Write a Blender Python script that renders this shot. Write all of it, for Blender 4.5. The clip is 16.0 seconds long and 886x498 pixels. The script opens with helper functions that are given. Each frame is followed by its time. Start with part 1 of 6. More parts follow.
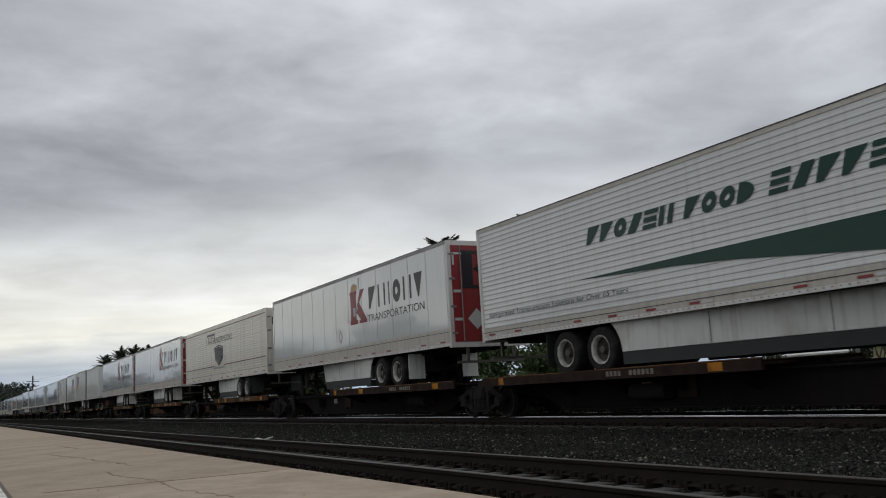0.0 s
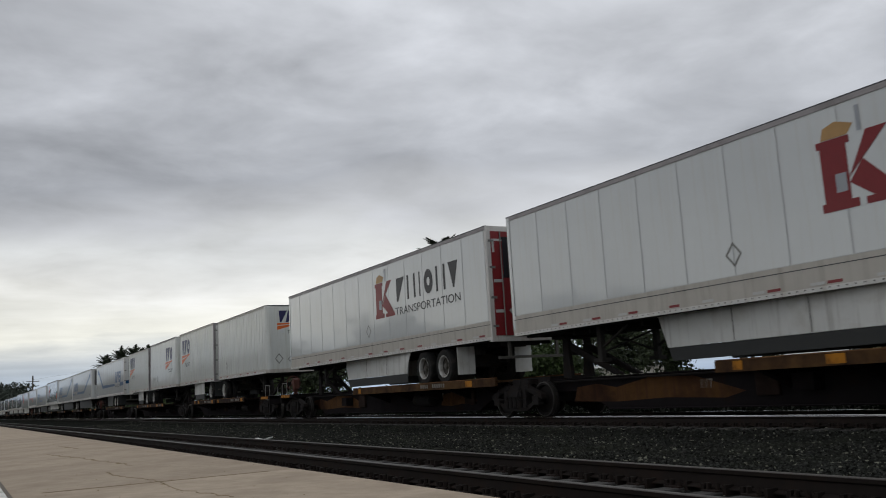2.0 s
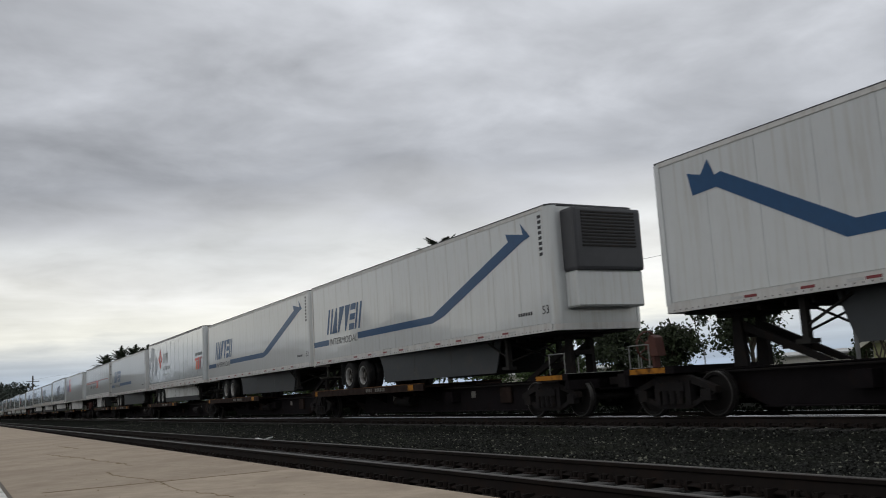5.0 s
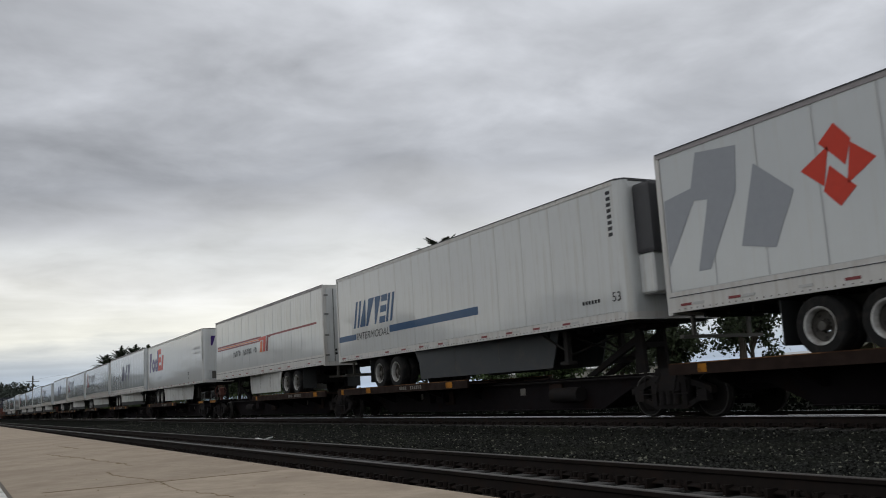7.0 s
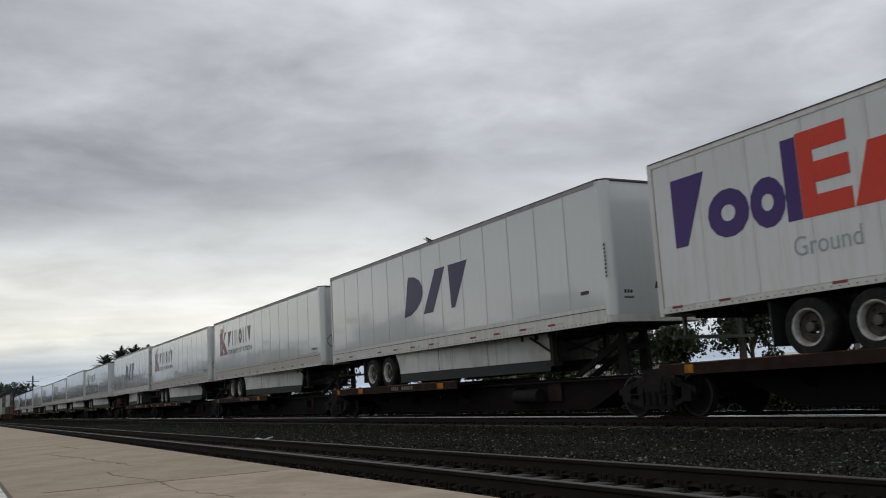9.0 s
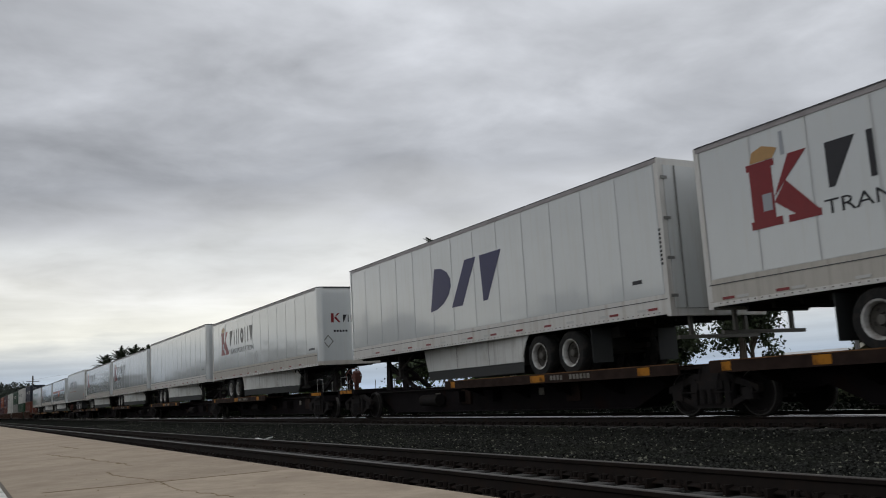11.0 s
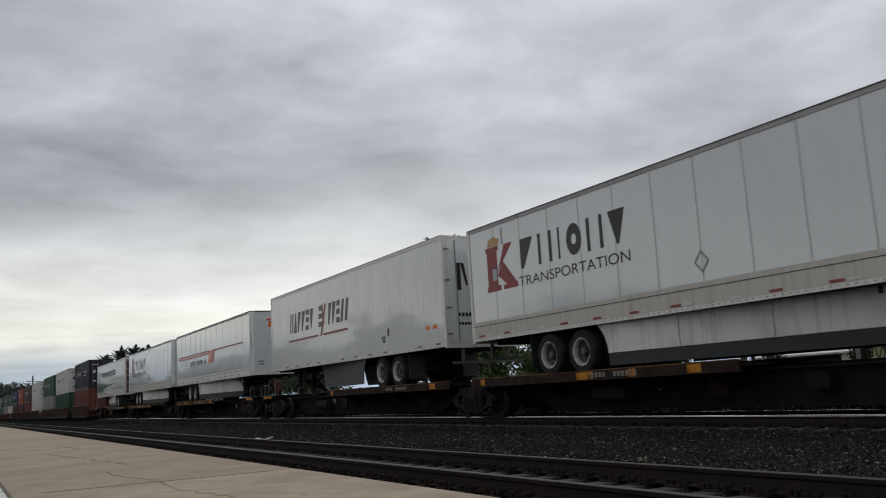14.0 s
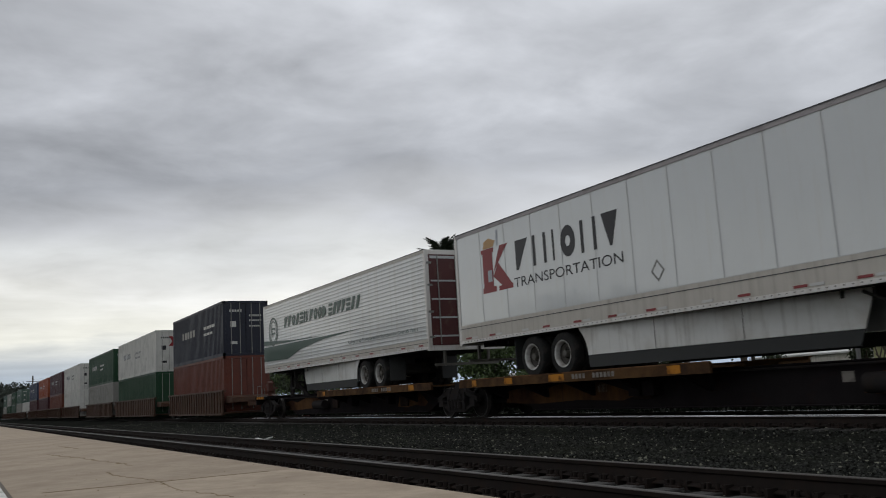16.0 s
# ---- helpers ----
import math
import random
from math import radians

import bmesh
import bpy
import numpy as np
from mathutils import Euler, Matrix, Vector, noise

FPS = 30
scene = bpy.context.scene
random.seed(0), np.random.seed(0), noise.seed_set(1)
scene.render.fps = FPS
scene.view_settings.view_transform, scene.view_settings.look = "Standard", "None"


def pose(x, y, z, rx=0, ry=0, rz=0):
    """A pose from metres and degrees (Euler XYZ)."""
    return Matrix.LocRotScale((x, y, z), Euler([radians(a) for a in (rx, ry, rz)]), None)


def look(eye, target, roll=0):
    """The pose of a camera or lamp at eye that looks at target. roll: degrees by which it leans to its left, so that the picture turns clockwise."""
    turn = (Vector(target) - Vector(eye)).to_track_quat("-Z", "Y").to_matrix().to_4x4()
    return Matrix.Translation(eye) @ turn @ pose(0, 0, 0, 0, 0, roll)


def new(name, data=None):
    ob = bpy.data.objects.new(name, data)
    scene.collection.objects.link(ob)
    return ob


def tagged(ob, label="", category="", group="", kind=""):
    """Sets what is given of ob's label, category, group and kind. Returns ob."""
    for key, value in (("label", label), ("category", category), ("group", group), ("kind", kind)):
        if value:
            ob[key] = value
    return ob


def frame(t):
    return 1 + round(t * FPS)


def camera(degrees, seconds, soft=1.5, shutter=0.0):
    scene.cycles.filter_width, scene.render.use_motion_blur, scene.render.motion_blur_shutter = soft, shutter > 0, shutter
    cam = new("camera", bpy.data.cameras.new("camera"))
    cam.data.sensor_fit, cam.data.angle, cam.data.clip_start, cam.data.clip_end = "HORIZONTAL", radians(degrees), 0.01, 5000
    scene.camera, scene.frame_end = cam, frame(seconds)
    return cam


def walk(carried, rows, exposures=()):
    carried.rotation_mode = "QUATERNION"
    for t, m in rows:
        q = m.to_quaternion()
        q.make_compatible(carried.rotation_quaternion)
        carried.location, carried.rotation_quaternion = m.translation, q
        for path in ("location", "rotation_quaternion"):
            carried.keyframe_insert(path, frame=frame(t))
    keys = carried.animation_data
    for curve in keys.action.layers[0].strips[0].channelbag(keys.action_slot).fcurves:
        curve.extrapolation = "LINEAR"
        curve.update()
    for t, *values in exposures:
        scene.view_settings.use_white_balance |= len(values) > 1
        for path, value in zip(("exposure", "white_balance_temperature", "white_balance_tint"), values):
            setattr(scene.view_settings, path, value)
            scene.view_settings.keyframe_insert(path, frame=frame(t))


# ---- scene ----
# ---- camera: a low stand on the platform, held still ----
EYE = Vector((0.0, 0.0, 0.763))
YAW, PITCH, ROLL = radians(28.847), radians(8.978), -3.35
AIM = EYE + 10 * Vector((-math.cos(YAW) * math.cos(PITCH), math.sin(YAW) * math.cos(PITCH), math.sin(PITCH)))
cam = camera(52.6, 16.0, soft=1.0, shutter=0.05)
walk(cam, [(0.0, look(EYE, AIM, ROLL)), (16.0, look(EYE, AIM, ROLL))])

SPEED = 26.807          # train, metres a second
SIDE = 12.28            # near face of the trailers
MID = SIDE + 1.295      # middle of the train's track
DECK = 0.95             # where the trailers' tyres stand
SECONDS = 16.0


# ---- world, sun ----
def nd(nt, kind, **kw):
    n = nt.nodes.new(kind)
    for k, v in kw.items():
        n.inputs[k.replace("_", " ")].default_value = v
    return n


def ramp(nt, stops, fac):
    n = nt.nodes.new("ShaderNodeValToRGB")
    el = n.color_ramp.elements
    el[0].position, el[0].color = stops[0][0], (*stops[0][1], 1)
    el[1].position, el[1].color = stops[-1][0], (*stops[-1][1], 1)
    for p, c in stops[1:-1]:
        e = el.new(p)
        e.color = (*c, 1)
    nt.links.new(fac, n.inputs["Fac"])
    return n.outputs["Color"]


def maths(nt, op, a, b=None, clamp=False):
    n = nt.nodes.new("ShaderNodeMath")
    n.operation, n.use_clamp = op, clamp
    for i, v in enumerate((a, b)):
        if v is None:
            continue
        if isinstance(v, (int, float)):
            n.inputs[i].default_value = v
        else:
            nt.links.new(v, n.inputs[i])
    return n.outputs[0]


def mixc(nt, fac, a, b, mode="MIX"):
    n = nt.nodes.new("ShaderNodeMix")
    n.data_type, n.blend_type = "RGBA", mode
    for sock, v in ((n.inputs[0], fac), (n.inputs[6], a), (n.inputs[7], b)):
        if isinstance(v, (int, float)):
            sock.default_value = v
        elif isinstance(v, tuple):
            sock.default_value = (*v, 1)
        else:
            nt.links.new(v, sock)
    return n.outputs[2]


def lin(r, g, b):
    return tuple(((c / 255 + 0.055) / 1.055) ** 2.4 if c > 10 else c / 255 / 12.92 for c in (r, g, b))


SUN_EL, SUN_AZ = 52.0, 200.0


def make_world():
    w = bpy.data.worlds.new("overcast_sky")
    scene.world = w
    w.use_nodes = True
    nt = w.node_tree
    nt.nodes.clear()
    out = nt.nodes.new("ShaderNodeOutputWorld")
    bg = nt.nodes.new("ShaderNodeBackground")
    nt.links.new(bg.outputs[0], out.inputs[0])
    sky = nt.nodes.new("ShaderNodeTexSky")
    sky.sky_type, sky.sun_disc = "NISHITA", False
    sky.sun_elevation, sky.sun_rotation = radians(SUN_EL), radians(SUN_AZ)
    co = nt.nodes.new("ShaderNodeTexCoord").outputs["Generated"]
    sep = nt.nodes.new("ShaderNodeSeparateXYZ")
    nt.links.new(co, sep.inputs[0])
    z = sep.outputs[2]
    zc = maths(nt, "MAXIMUM", z, 0.0)

    # the cloud sheet lies flat overhead: its texture is spread over a plane, so it closes up towards the horizon
    flat = nt.nodes.new("ShaderNodeVectorMath")
    flat.operation = "DIVIDE"
    den = nt.nodes.new("ShaderNodeCombineXYZ")
    lift = maths(nt, "ADD", zc, 0.13)
    for i in range(3):
        nt.links.new(lift, den.inputs[i])
    nt.links.new(co, flat.inputs[0])
    nt.links.new(den.outputs[0], flat.inputs[1])

    def cloud(scale, detail, rough, off, dist, stretch=(1.0, 1.0, 0.0)):
        mp = nt.nodes.new("ShaderNodeMapping")
        mp.inputs["Location"].default_value = off
        mp.inputs["Scale"].default_value = stretch
        nt.links.new(flat.outputs[0], mp.inputs[0])
        n = nd(nt, "ShaderNodeTexNoise", Scale=scale, Detail=detail, Roughness=rough, Distortion=dist)
        nt.links.new(mp.outputs[0], n.inputs["Vector"])
        return n.outputs["Fac"]

    def swing(v, k):
        return maths(nt, "MULTIPLY", maths(nt, "SUBTRACT", v, 0.5), k)

    big = cloud(0.85, 2.0, 0.45, SKY_SEED, 0.2)
    mid = cloud(2.2, 8.0, 0.53, (SKY_SEED[0] + 4.0, SKY_SEED[1], 1.0), 0.25, (1.15, 1.0, 0.0))
    fade = maths(nt, "MINIMUM", maths(nt, "MULTIPLY", zc, 4.5), 1.0)
    # height of the ray, shaken a little by the clouds, gives the grey of the sheet
    lev = maths(nt, "ADD", z, maths(nt, "MULTIPLY", maths(nt, "ADD", swing(big, SKY_SHAKE), swing(mid, SKY_SHAKE * 0.5)), fade), clamp=True)
    base = ramp(nt, SKY_STOPS, lev)
    lum = maths(nt, "ADD", maths(nt, "MULTIPLY", swing(mid, SKY_PUFF), fade), 1.0)
    wide = ramp(nt, [(0.0, (0.37,) * 3), (0.3, (0.49,) * 3), (0.6, (0.60,) * 3), (0.85, (0.48,) * 3)], sep.outputs[1])
    lum = maths(nt, "ADD", lum, maths(nt, "SUBTRACT", wide, 0.5))
    strip = nt.nodes.new("ShaderNodeMapping")
    strip.inputs["Location"].default_value = (1.0, 3.0, 0.3)
    strip.inputs["Scale"].default_value = (1.0, 1.0, 30.0)
    nt.links.new(co, strip.inputs[0])
    bn = nd(nt, "ShaderNodeTexNoise", Scale=1.9, Detail=5.0, Roughness=0.5, Distortion=0.15)
    nt.links.new(strip.outputs[0], bn.inputs["Vector"])
    low = maths(nt, "SUBTRACT", 1.0, maths(nt, "MINIMUM", maths(nt, "MULTIPLY", zc, 7.0), 1.0))
    lum = maths(nt, "ADD", lum, maths(nt, "MULTIPLY", swing(bn.outputs["Fac"], 1.1), low))
    col = nt.nodes.new("ShaderNodeVectorMath")
    col.operation = "SCALE"
    nt.links.new(base, col.inputs[0])
    nt.links.new(lum, col.inputs["Scale"])
    clear = nt.nodes.new("ShaderNodeVectorMath")
    clear.operation = "SCALE"
    nt.links.new(sky.outputs[0], clear.inputs[0])
    clear.inputs["Scale"].default_value = 0.06
    both = mixc(nt, 0.93, clear.outputs[0], col.outputs[0])
    nt.links.new(both, bg.inputs["Color"])
    bg.inputs["Strength"].default_value = SKY_STRENGTH


SKY_STRENGTH, SKY_SHAKE, SKY_PUFF, SKY_SEED = 1.0, 0.14, 1.15, (5.1, 1.7, 0.0)
SKY_STOPS = [(0.0, lin(160, 178, 202)), (0.03, lin(188, 201, 216)), (0.055, lin(211, 217, 222)), (0.075, lin(258, 257, 247)),
             (0.12, lin(246, 246, 243)), (0.165, lin(226, 228, 228)), (0.20, lin(200, 202, 206)), (0.24, lin(177, 180, 186)), (0.29, lin(183, 186, 192)),
             (0.34, lin(198, 201, 207)), (0.41, lin(208, 211, 217)), (0.60, (0.54, 0.56, 0.58)), (1.0, (0.54, 0.56, 0.58))]
make_world()
sun = new("sun", bpy.data.lights.new("sun", "SUN"))
sun.data.energy, sun.data.angle, sun.data.color = 0.2, radians(60), (1.0, 0.97, 0.93)
sun.matrix_world = look((-20 * math.cos(radians(SUN_AZ + 90)), -30, 40), (0, 0, 0))
scene.view_settings.exposure = 0.0


# ---- materials ----
def material(name, col, rough=0.6, metal=0.0, grain=(), stain=None, bump=0.0, bump_scale=60.0, spec=0.5, island=0.0, obj=0.0, coat=0.0, streak=None, spark=None):
    """col base; grain: (scale, amount); stain: (scale, colour, low, high); streak: (colour, low, high) of upright dirt runs."""
    m = bpy.data.materials.new(name)
    m.use_nodes = True
    nt = m.node_tree
    p = nt.nodes["Principled BSDF"]
    p.inputs["Roughness"].default_value, p.inputs["Metallic"].default_value = rough, metal
    p.inputs["Specular IOR Level"].default_value = spec
    if coat:
        p.inputs["Coat Weight"].default_value, p.inputs["Coat Roughness"].default_value = coat, 0.05
    tc = nt.nodes.new("ShaderNodeTexCoord")
    co = tc.outputs["Object"]
    c = nt.nodes.new("ShaderNodeRGB")
    c.outputs[0].default_value = (*col, 1)
    c = c.outputs[0]
    if grain:
        n = nd(nt, "ShaderNodeTexNoise", Scale=grain[0], Detail=5.0, Roughness=0.65)
        nt.links.new(co, n.inputs["Vector"])
        v = maths(nt, "ADD", maths(nt, "MULTIPLY", maths(nt, "SUBTRACT", n.outputs["Fac"], 0.5), grain[1] * 2), 1.0)
        s = nt.nodes.new("ShaderNodeVectorMath")
        s.operation = "SCALE"
        nt.links.new(c, s.inputs[0])
        nt.links.new(v, s.inputs["Scale"])
        c = s.outputs[0]
    if island or obj:
        if island:
            r = nt.nodes.new("ShaderNodeNewGeometry").outputs["Random Per Island"]
        else:
            r = nt.nodes.new("ShaderNodeObjectInfo").outputs["Random"]
        v = maths(nt, "ADD", maths(nt, "MULTIPLY", maths(nt, "SUBTRACT", r, 0.5), (island or obj) * 2), 1.0)
        s = nt.nodes.new("ShaderNodeVectorMath")
        s.operation = "SCALE"
        nt.links.new(c, s.inputs[0])
        nt.links.new(v, s.inputs["Scale"])
        c = s.outputs[0]
    if spark:
        c = mixc(nt, maths(nt, "GREATER_THAN", r, spark[0]), c, spark[1])
    if stain:
        n = nd(nt, "ShaderNodeTexNoise", Scale=stain[0], Detail=7.0, Roughness=0.6, Distortion=0.3)
        nt.links.new(co, n.inputs["Vector"])
        f = ramp(nt, [(stain[2], (0, 0, 0)), (stain[3], (1, 1, 1))], n.outputs["Fac"])
        c = mixc(nt, f, c, stain[1])
        rr = maths(nt, "ADD", maths(nt, "MULTIPLY", f, 0.25), rough, clamp=True)
        nt.links.new(rr, p.inputs["Roughness"])
    if streak:
        mp = nt.nodes.new("ShaderNodeMapping")
        mp.inputs["Scale"].default_value = (7.0, 7.0, 0.35)
        nt.links.new(co, mp.inputs[0])
        n = nd(nt, "ShaderNodeTexNoise", Scale=1.0, Detail=5.0, Roughness=0.7)
        nt.links.new(mp.outputs[0], n.inputs["Vector"])
        f = ramp(nt, [(streak[1], (0, 0, 0)), (streak[2], (1, 1, 1))], n.outputs["Fac"])
        c = mixc(nt, f, c, streak[0])
    nt.links.new(c, p.inputs["Base Color"])
    if bump:
        n = nd(nt, "ShaderNodeTexNoise", Scale=bump_scale, Detail=4.0, Roughness=0.6)
        nt.links.new(co, n.inputs["Vector"])
        b = nd(nt, "ShaderNodeBump", Strength=bump, Distance=0.02)
        nt.links.new(n.outputs["Fac"], b.inputs["Height"])
        nt.links.new(b.outputs[0], p.inputs["Normal"])
    return m


M = {}


def mk(name, *a, **k):
    M[name] = material(name, *a, **k)


mk("white_paint", (0.57, 0.595, 0.60), 0.22, grain=(1.3, 0.05), streak=((0.53, 0.53, 0.50), 0.52, 0.85), coat=1.0, obj=0.02, bump=0.03, bump_scale=3.0)
mk("white_dull", (0.60, 0.615, 0.61), 0.45, coat=0.9, grain=(1.6, 0.07), streak=((0.45, 0.43, 0.38), 0.5, 0.82), obj=0.03, bump=0.05, bump_scale=5.0)
mk("white_worn", (0.62, 0.64, 0.615), 0.5, coat=0.7, grain=(1.6, 0.09), streak=((0.44, 0.43, 0.37), 0.50, 0.85), stain=(2.5, (0.46, 0.45, 0.40), 0.58, 0.85), obj=0.03, bump=0.05, bump_scale=5.0)
mk("cream_paint", (0.74, 0.71, 0.62), 0.5, coat=0.5, grain=(1.5, 0.07), streak=((0.40, 0.36, 0.28), 0.48, 0.85), obj=0.03)
mk("shield_grey", (0.055, 0.055, 0.06), 0.5, grain=(4.0, 0.2))
mk("seam_grey", (0.45, 0.46, 0.465), 0.5, grain=(4.0, 0.12))
mk("rail_alu", (0.47, 0.445, 0.40), 0.5, metal=0.1, grain=(2.0, 0.12), streak=((0.32, 0.29, 0.25), 0.48, 0.8))
mk("rail_dusk", (0.30, 0.28, 0.285), 0.5, grain=(2.0, 0.15), stain=(1.5, (0.18, 0.165, 0.165), 0.5, 0.8))
mk("rail_white", (0.61, 0.60, 0.575), 0.42, grain=(2.0, 0.1), streak=((0.42, 0.37, 0.32), 0.48, 0.82))
mk("roof_edge", (0.05, 0.05, 0.055), 0.5, grain=(4.0, 0.2))
mk("roof_skin", (0.55, 0.55, 0.54), 0.5, grain=(1.0, 0.1), stain=(0.8, (0.3, 0.29, 0.27), 0.5, 0.75))
mk("under_dark", (0.032, 0.030, 0.028), 0.8, spec=0.15, grain=(3.0, 0.35), stain=(2.0, (0.06, 0.045, 0.035), 0.55, 0.8))
mk("tyre", (0.015, 0.015, 0.015), 0.85, spec=0.2, grain=(9.0, 0.2), stain=(5.0, (0.05, 0.045, 0.04), 0.5, 0.8), bump=0.2, bump_scale=30.0)
mk("rim_white", (0.42, 0.42, 0.405), 0.45, grain=(8.0, 0.2), stain=(5.0, (0.17, 0.15, 0.13), 0.45, 0.7), obj=0.25)
mk("dish_dirty", (0.042, 0.037, 0.030), 0.6, grain=(8.0, 0.25), stain=(5.0, (0.02, 0.018, 0.016), 0.5, 0.75))
mk("number_paint", (0.17, 0.155, 0.135), 0.6, grain=(8.0, 0.25), stain=(5.0, (0.05, 0.045, 0.04), 0.5, 0.75))
mk("hub_grey", (0.09, 0.085, 0.075), 0.5, metal=0.4, grain=(9.0, 0.2))
mk("skirt_white", (0.58, 0.585, 0.565), 0.5, grain=(1.1, 0.1), stain=(0.9, (0.40, 0.38, 0.34), 0.48, 0.75), streak=((0.22, 0.2, 0.18), 0.52, 0.85))
mk("rubber_dark", (0.022, 0.024, 0.024), 0.7, grain=(3.0, 0.2))
mk("skirt_dark", (0.045, 0.05, 0.055), 0.6, grain=(2.0, 0.2), stain=(1.5, (0.10, 0.09, 0.08), 0.52, 0.8))
mk("red_tape", (0.21, 0.022, 0.025), 0.35, grain=(20, 0.2))
mk("white_tape", (0.5, 0.5, 0.49), 0.35, grain=(20, 0.1))
mk("door_red", (0.24, 0.012, 0.016), 0.4, grain=(2.0, 0.15), stain=(3.0, (0.12, 0.02, 0.02), 0.5, 0.8))
mk("door_maroon", (0.07, 0.012, 0.012), 0.5, grain=(2.0, 0.2), stain=(3.0, (0.12, 0.07, 0.05), 0.55, 0.8))
mk("steel", (0.22, 0.22, 0.21), 0.45, metal=0.6, grain=(6.0, 0.2))
mk("decal_black", (0.02, 0.02, 0.024), 0.38, spec=0.2, coat=0.22, grain=(8.0, 0.2))
mk("decal_red", (0.20, 0.018, 0.022), 0.38, spec=0.2, coat=0.22, grain=(6.0, 0.15))
mk("decal_gold", (0.42, 0.25, 0.10), 0.38, spec=0.2, coat=0.22, grain=(6.0, 0.15))
mk("decal_navy", (0.025, 0.025, 0.09), 0.38, spec=0.2, coat=0.22, grain=(6.0, 0.15))
mk("decal_blue", (0.008, 0.065, 0.17), 0.38, spec=0.2, coat=0.22, grain=(6.0, 0.2))
mk("decal_orange", (0.66, 0.14, 0.03), 0.38, spec=0.2, coat=0.22, grain=(6.0, 0.12))
mk("decal_vermilion", (0.60, 0.045, 0.02), 0.38, spec=0.2, coat=0.22, grain=(6.0, 0.12))
mk("decal_purple", (0.05, 0.02, 0.15), 0.38, spec=0.2, coat=0.22, grain=(6.0, 0.12))
mk("decal_green", (0.003, 0.040, 0.027), 0.38, spec=0.2, coat=0.22, grain=(4.0, 0.2))
mk("decal_grey", (0.33, 0.35, 0.38), 0.38, spec=0.2, coat=0.22, grain=(6.0, 0.08))
mk("decal_faint", (0.50, 0.51, 0.52), 0.38, spec=0.2, coat=0.22, grain=(6.0, 0.08))
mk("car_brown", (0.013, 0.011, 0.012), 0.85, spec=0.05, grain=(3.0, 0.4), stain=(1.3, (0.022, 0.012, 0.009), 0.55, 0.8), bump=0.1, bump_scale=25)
mk("deck_rust", (0.028, 0.017, 0.013), 0.8, spec=0.15, grain=(5.0, 0.4), stain=(2.2, (0.022, 0.014, 0.012), 0.42, 0.66), bump=0.15, bump_scale=25)
mk("deck_lip", (0.17, 0.085, 0.035), 0.7, spec=0.2, grain=(6.0, 0.4), stain=(1.6, (0.05, 0.025, 0.014), 0.42, 0.62))
mk("deck_ochre", (0.085, 0.044, 0.016), 0.75, spec=0.15, grain=(4.0, 0.4), stain=(1.1, (0.030, 0.017, 0.012), 0.44, 0.66), bump=0.15, bump_scale=25)
mk("beam_yellow", (0.085, 0.040, 0.012), 0.7, spec=0.1, grain=(2.5, 0.4), stain=(1.2, (0.03, 0.015, 0.010), 0.42, 0.62), streak=((0.05, 0.022, 0.012), 0.45, 0.7))
mk("deck_yellow", (0.40, 0.16, 0.012), 0.6, spec=0.2, grain=(6.0, 0.25), stain=(4.0, (0.07, 0.03, 0.012), 0.46, 0.66))
mk("truck_black", (0.018, 0.016, 0.016), 0.8, spec=0.12, grain=(5.0, 0.4), stain=(3.0, (0.032, 0.024, 0.019), 0.5, 0.8), bump=0.2, bump_scale=20)
mk("wheel_steel", (0.012, 0.0105, 0.01), 0.75, spec=0.12, metal=0.0, grain=(5.0, 0.3))
mk("tread_steel", (0.06, 0.056, 0.052), 0.5, metal=0.6, grain=(6.0, 0.3))
mk("brake_red", (0.085, 0.022, 0.013), 0.6, grain=(6.0, 0.25), stain=(5.0, (0.08, 0.03, 0.02), 0.5, 0.75))
mk("ballast", (0.017, 0.0175, 0.016), 1.0, spec=0.0, grain=(16.0, 0.55), stain=(1.2, (0.032, 0.035, 0.028), 0.45, 0.75), bump=1.0, bump_scale=22)
mk("stone", (0.031, 0.032, 0.029), 0.95, spec=0.05, island=0.9, spark=(0.955, (0.20, 0.20, 0.16)), grain=(30.0, 0.3), stain=(0.7, (0.045, 0.048, 0.036), 0.5, 0.8))
mk("earth", (0.020, 0.021, 0.014), 1.0, spec=0.0, grain=(2.0, 0.3), stain=(0.15, (0.02, 0.03, 0.012), 0.45, 0.65), bump=0.5, bump_scale=12)
mk("rail_rust", (0.016, 0.012, 0.0105), 0.75, spec=0.15, grain=(4.0, 0.3), stain=(2.0, (0.032, 0.020, 0.015), 0.5, 0.8))
mk("rail_top", (0.72, 0.72, 0.73), 0.10, metal=1.0, grain=(2.0, 0.15))
mk("rail_top_dull", (0.10, 0.09, 0.083), 0.5, metal=0.9, grain=(2.0, 0.2))
mk("tie_wood", (0.050, 0.047, 0.045), 0.7, spec=0.4, grain=(6.0, 0.4), stain=(3.0, (0.085, 0.08, 0.075), 0.5, 0.75), obj=0.3, bump=0.5, bump_scale=30)
mk("concrete", (0.45, 0.368, 0.285), 0.9, spec=0.1, grain=(5.0, 0.26), stain=(0.9, (0.33, 0.265, 0.205), 0.44, 0.72), obj=0.07, bump=0.25, bump_scale=90)
mk("joint_dirt", (0.15, 0.125, 0.10), 0.95, grain=(20.0, 0.3))
mk("crack_dirt", (0.25, 0.185, 0.10), 0.95, grain=(20.0, 0.4))
mk("road_paint", (0.75, 0.74, 0.70), 0.6, grain=(20.0, 0.15), stain=(8.0, (0.4, 0.38, 0.34), 0.55, 0.7))
mk("litter", (0.8, 0.8, 0.78), 0.6, grain=(9.0, 0.1))
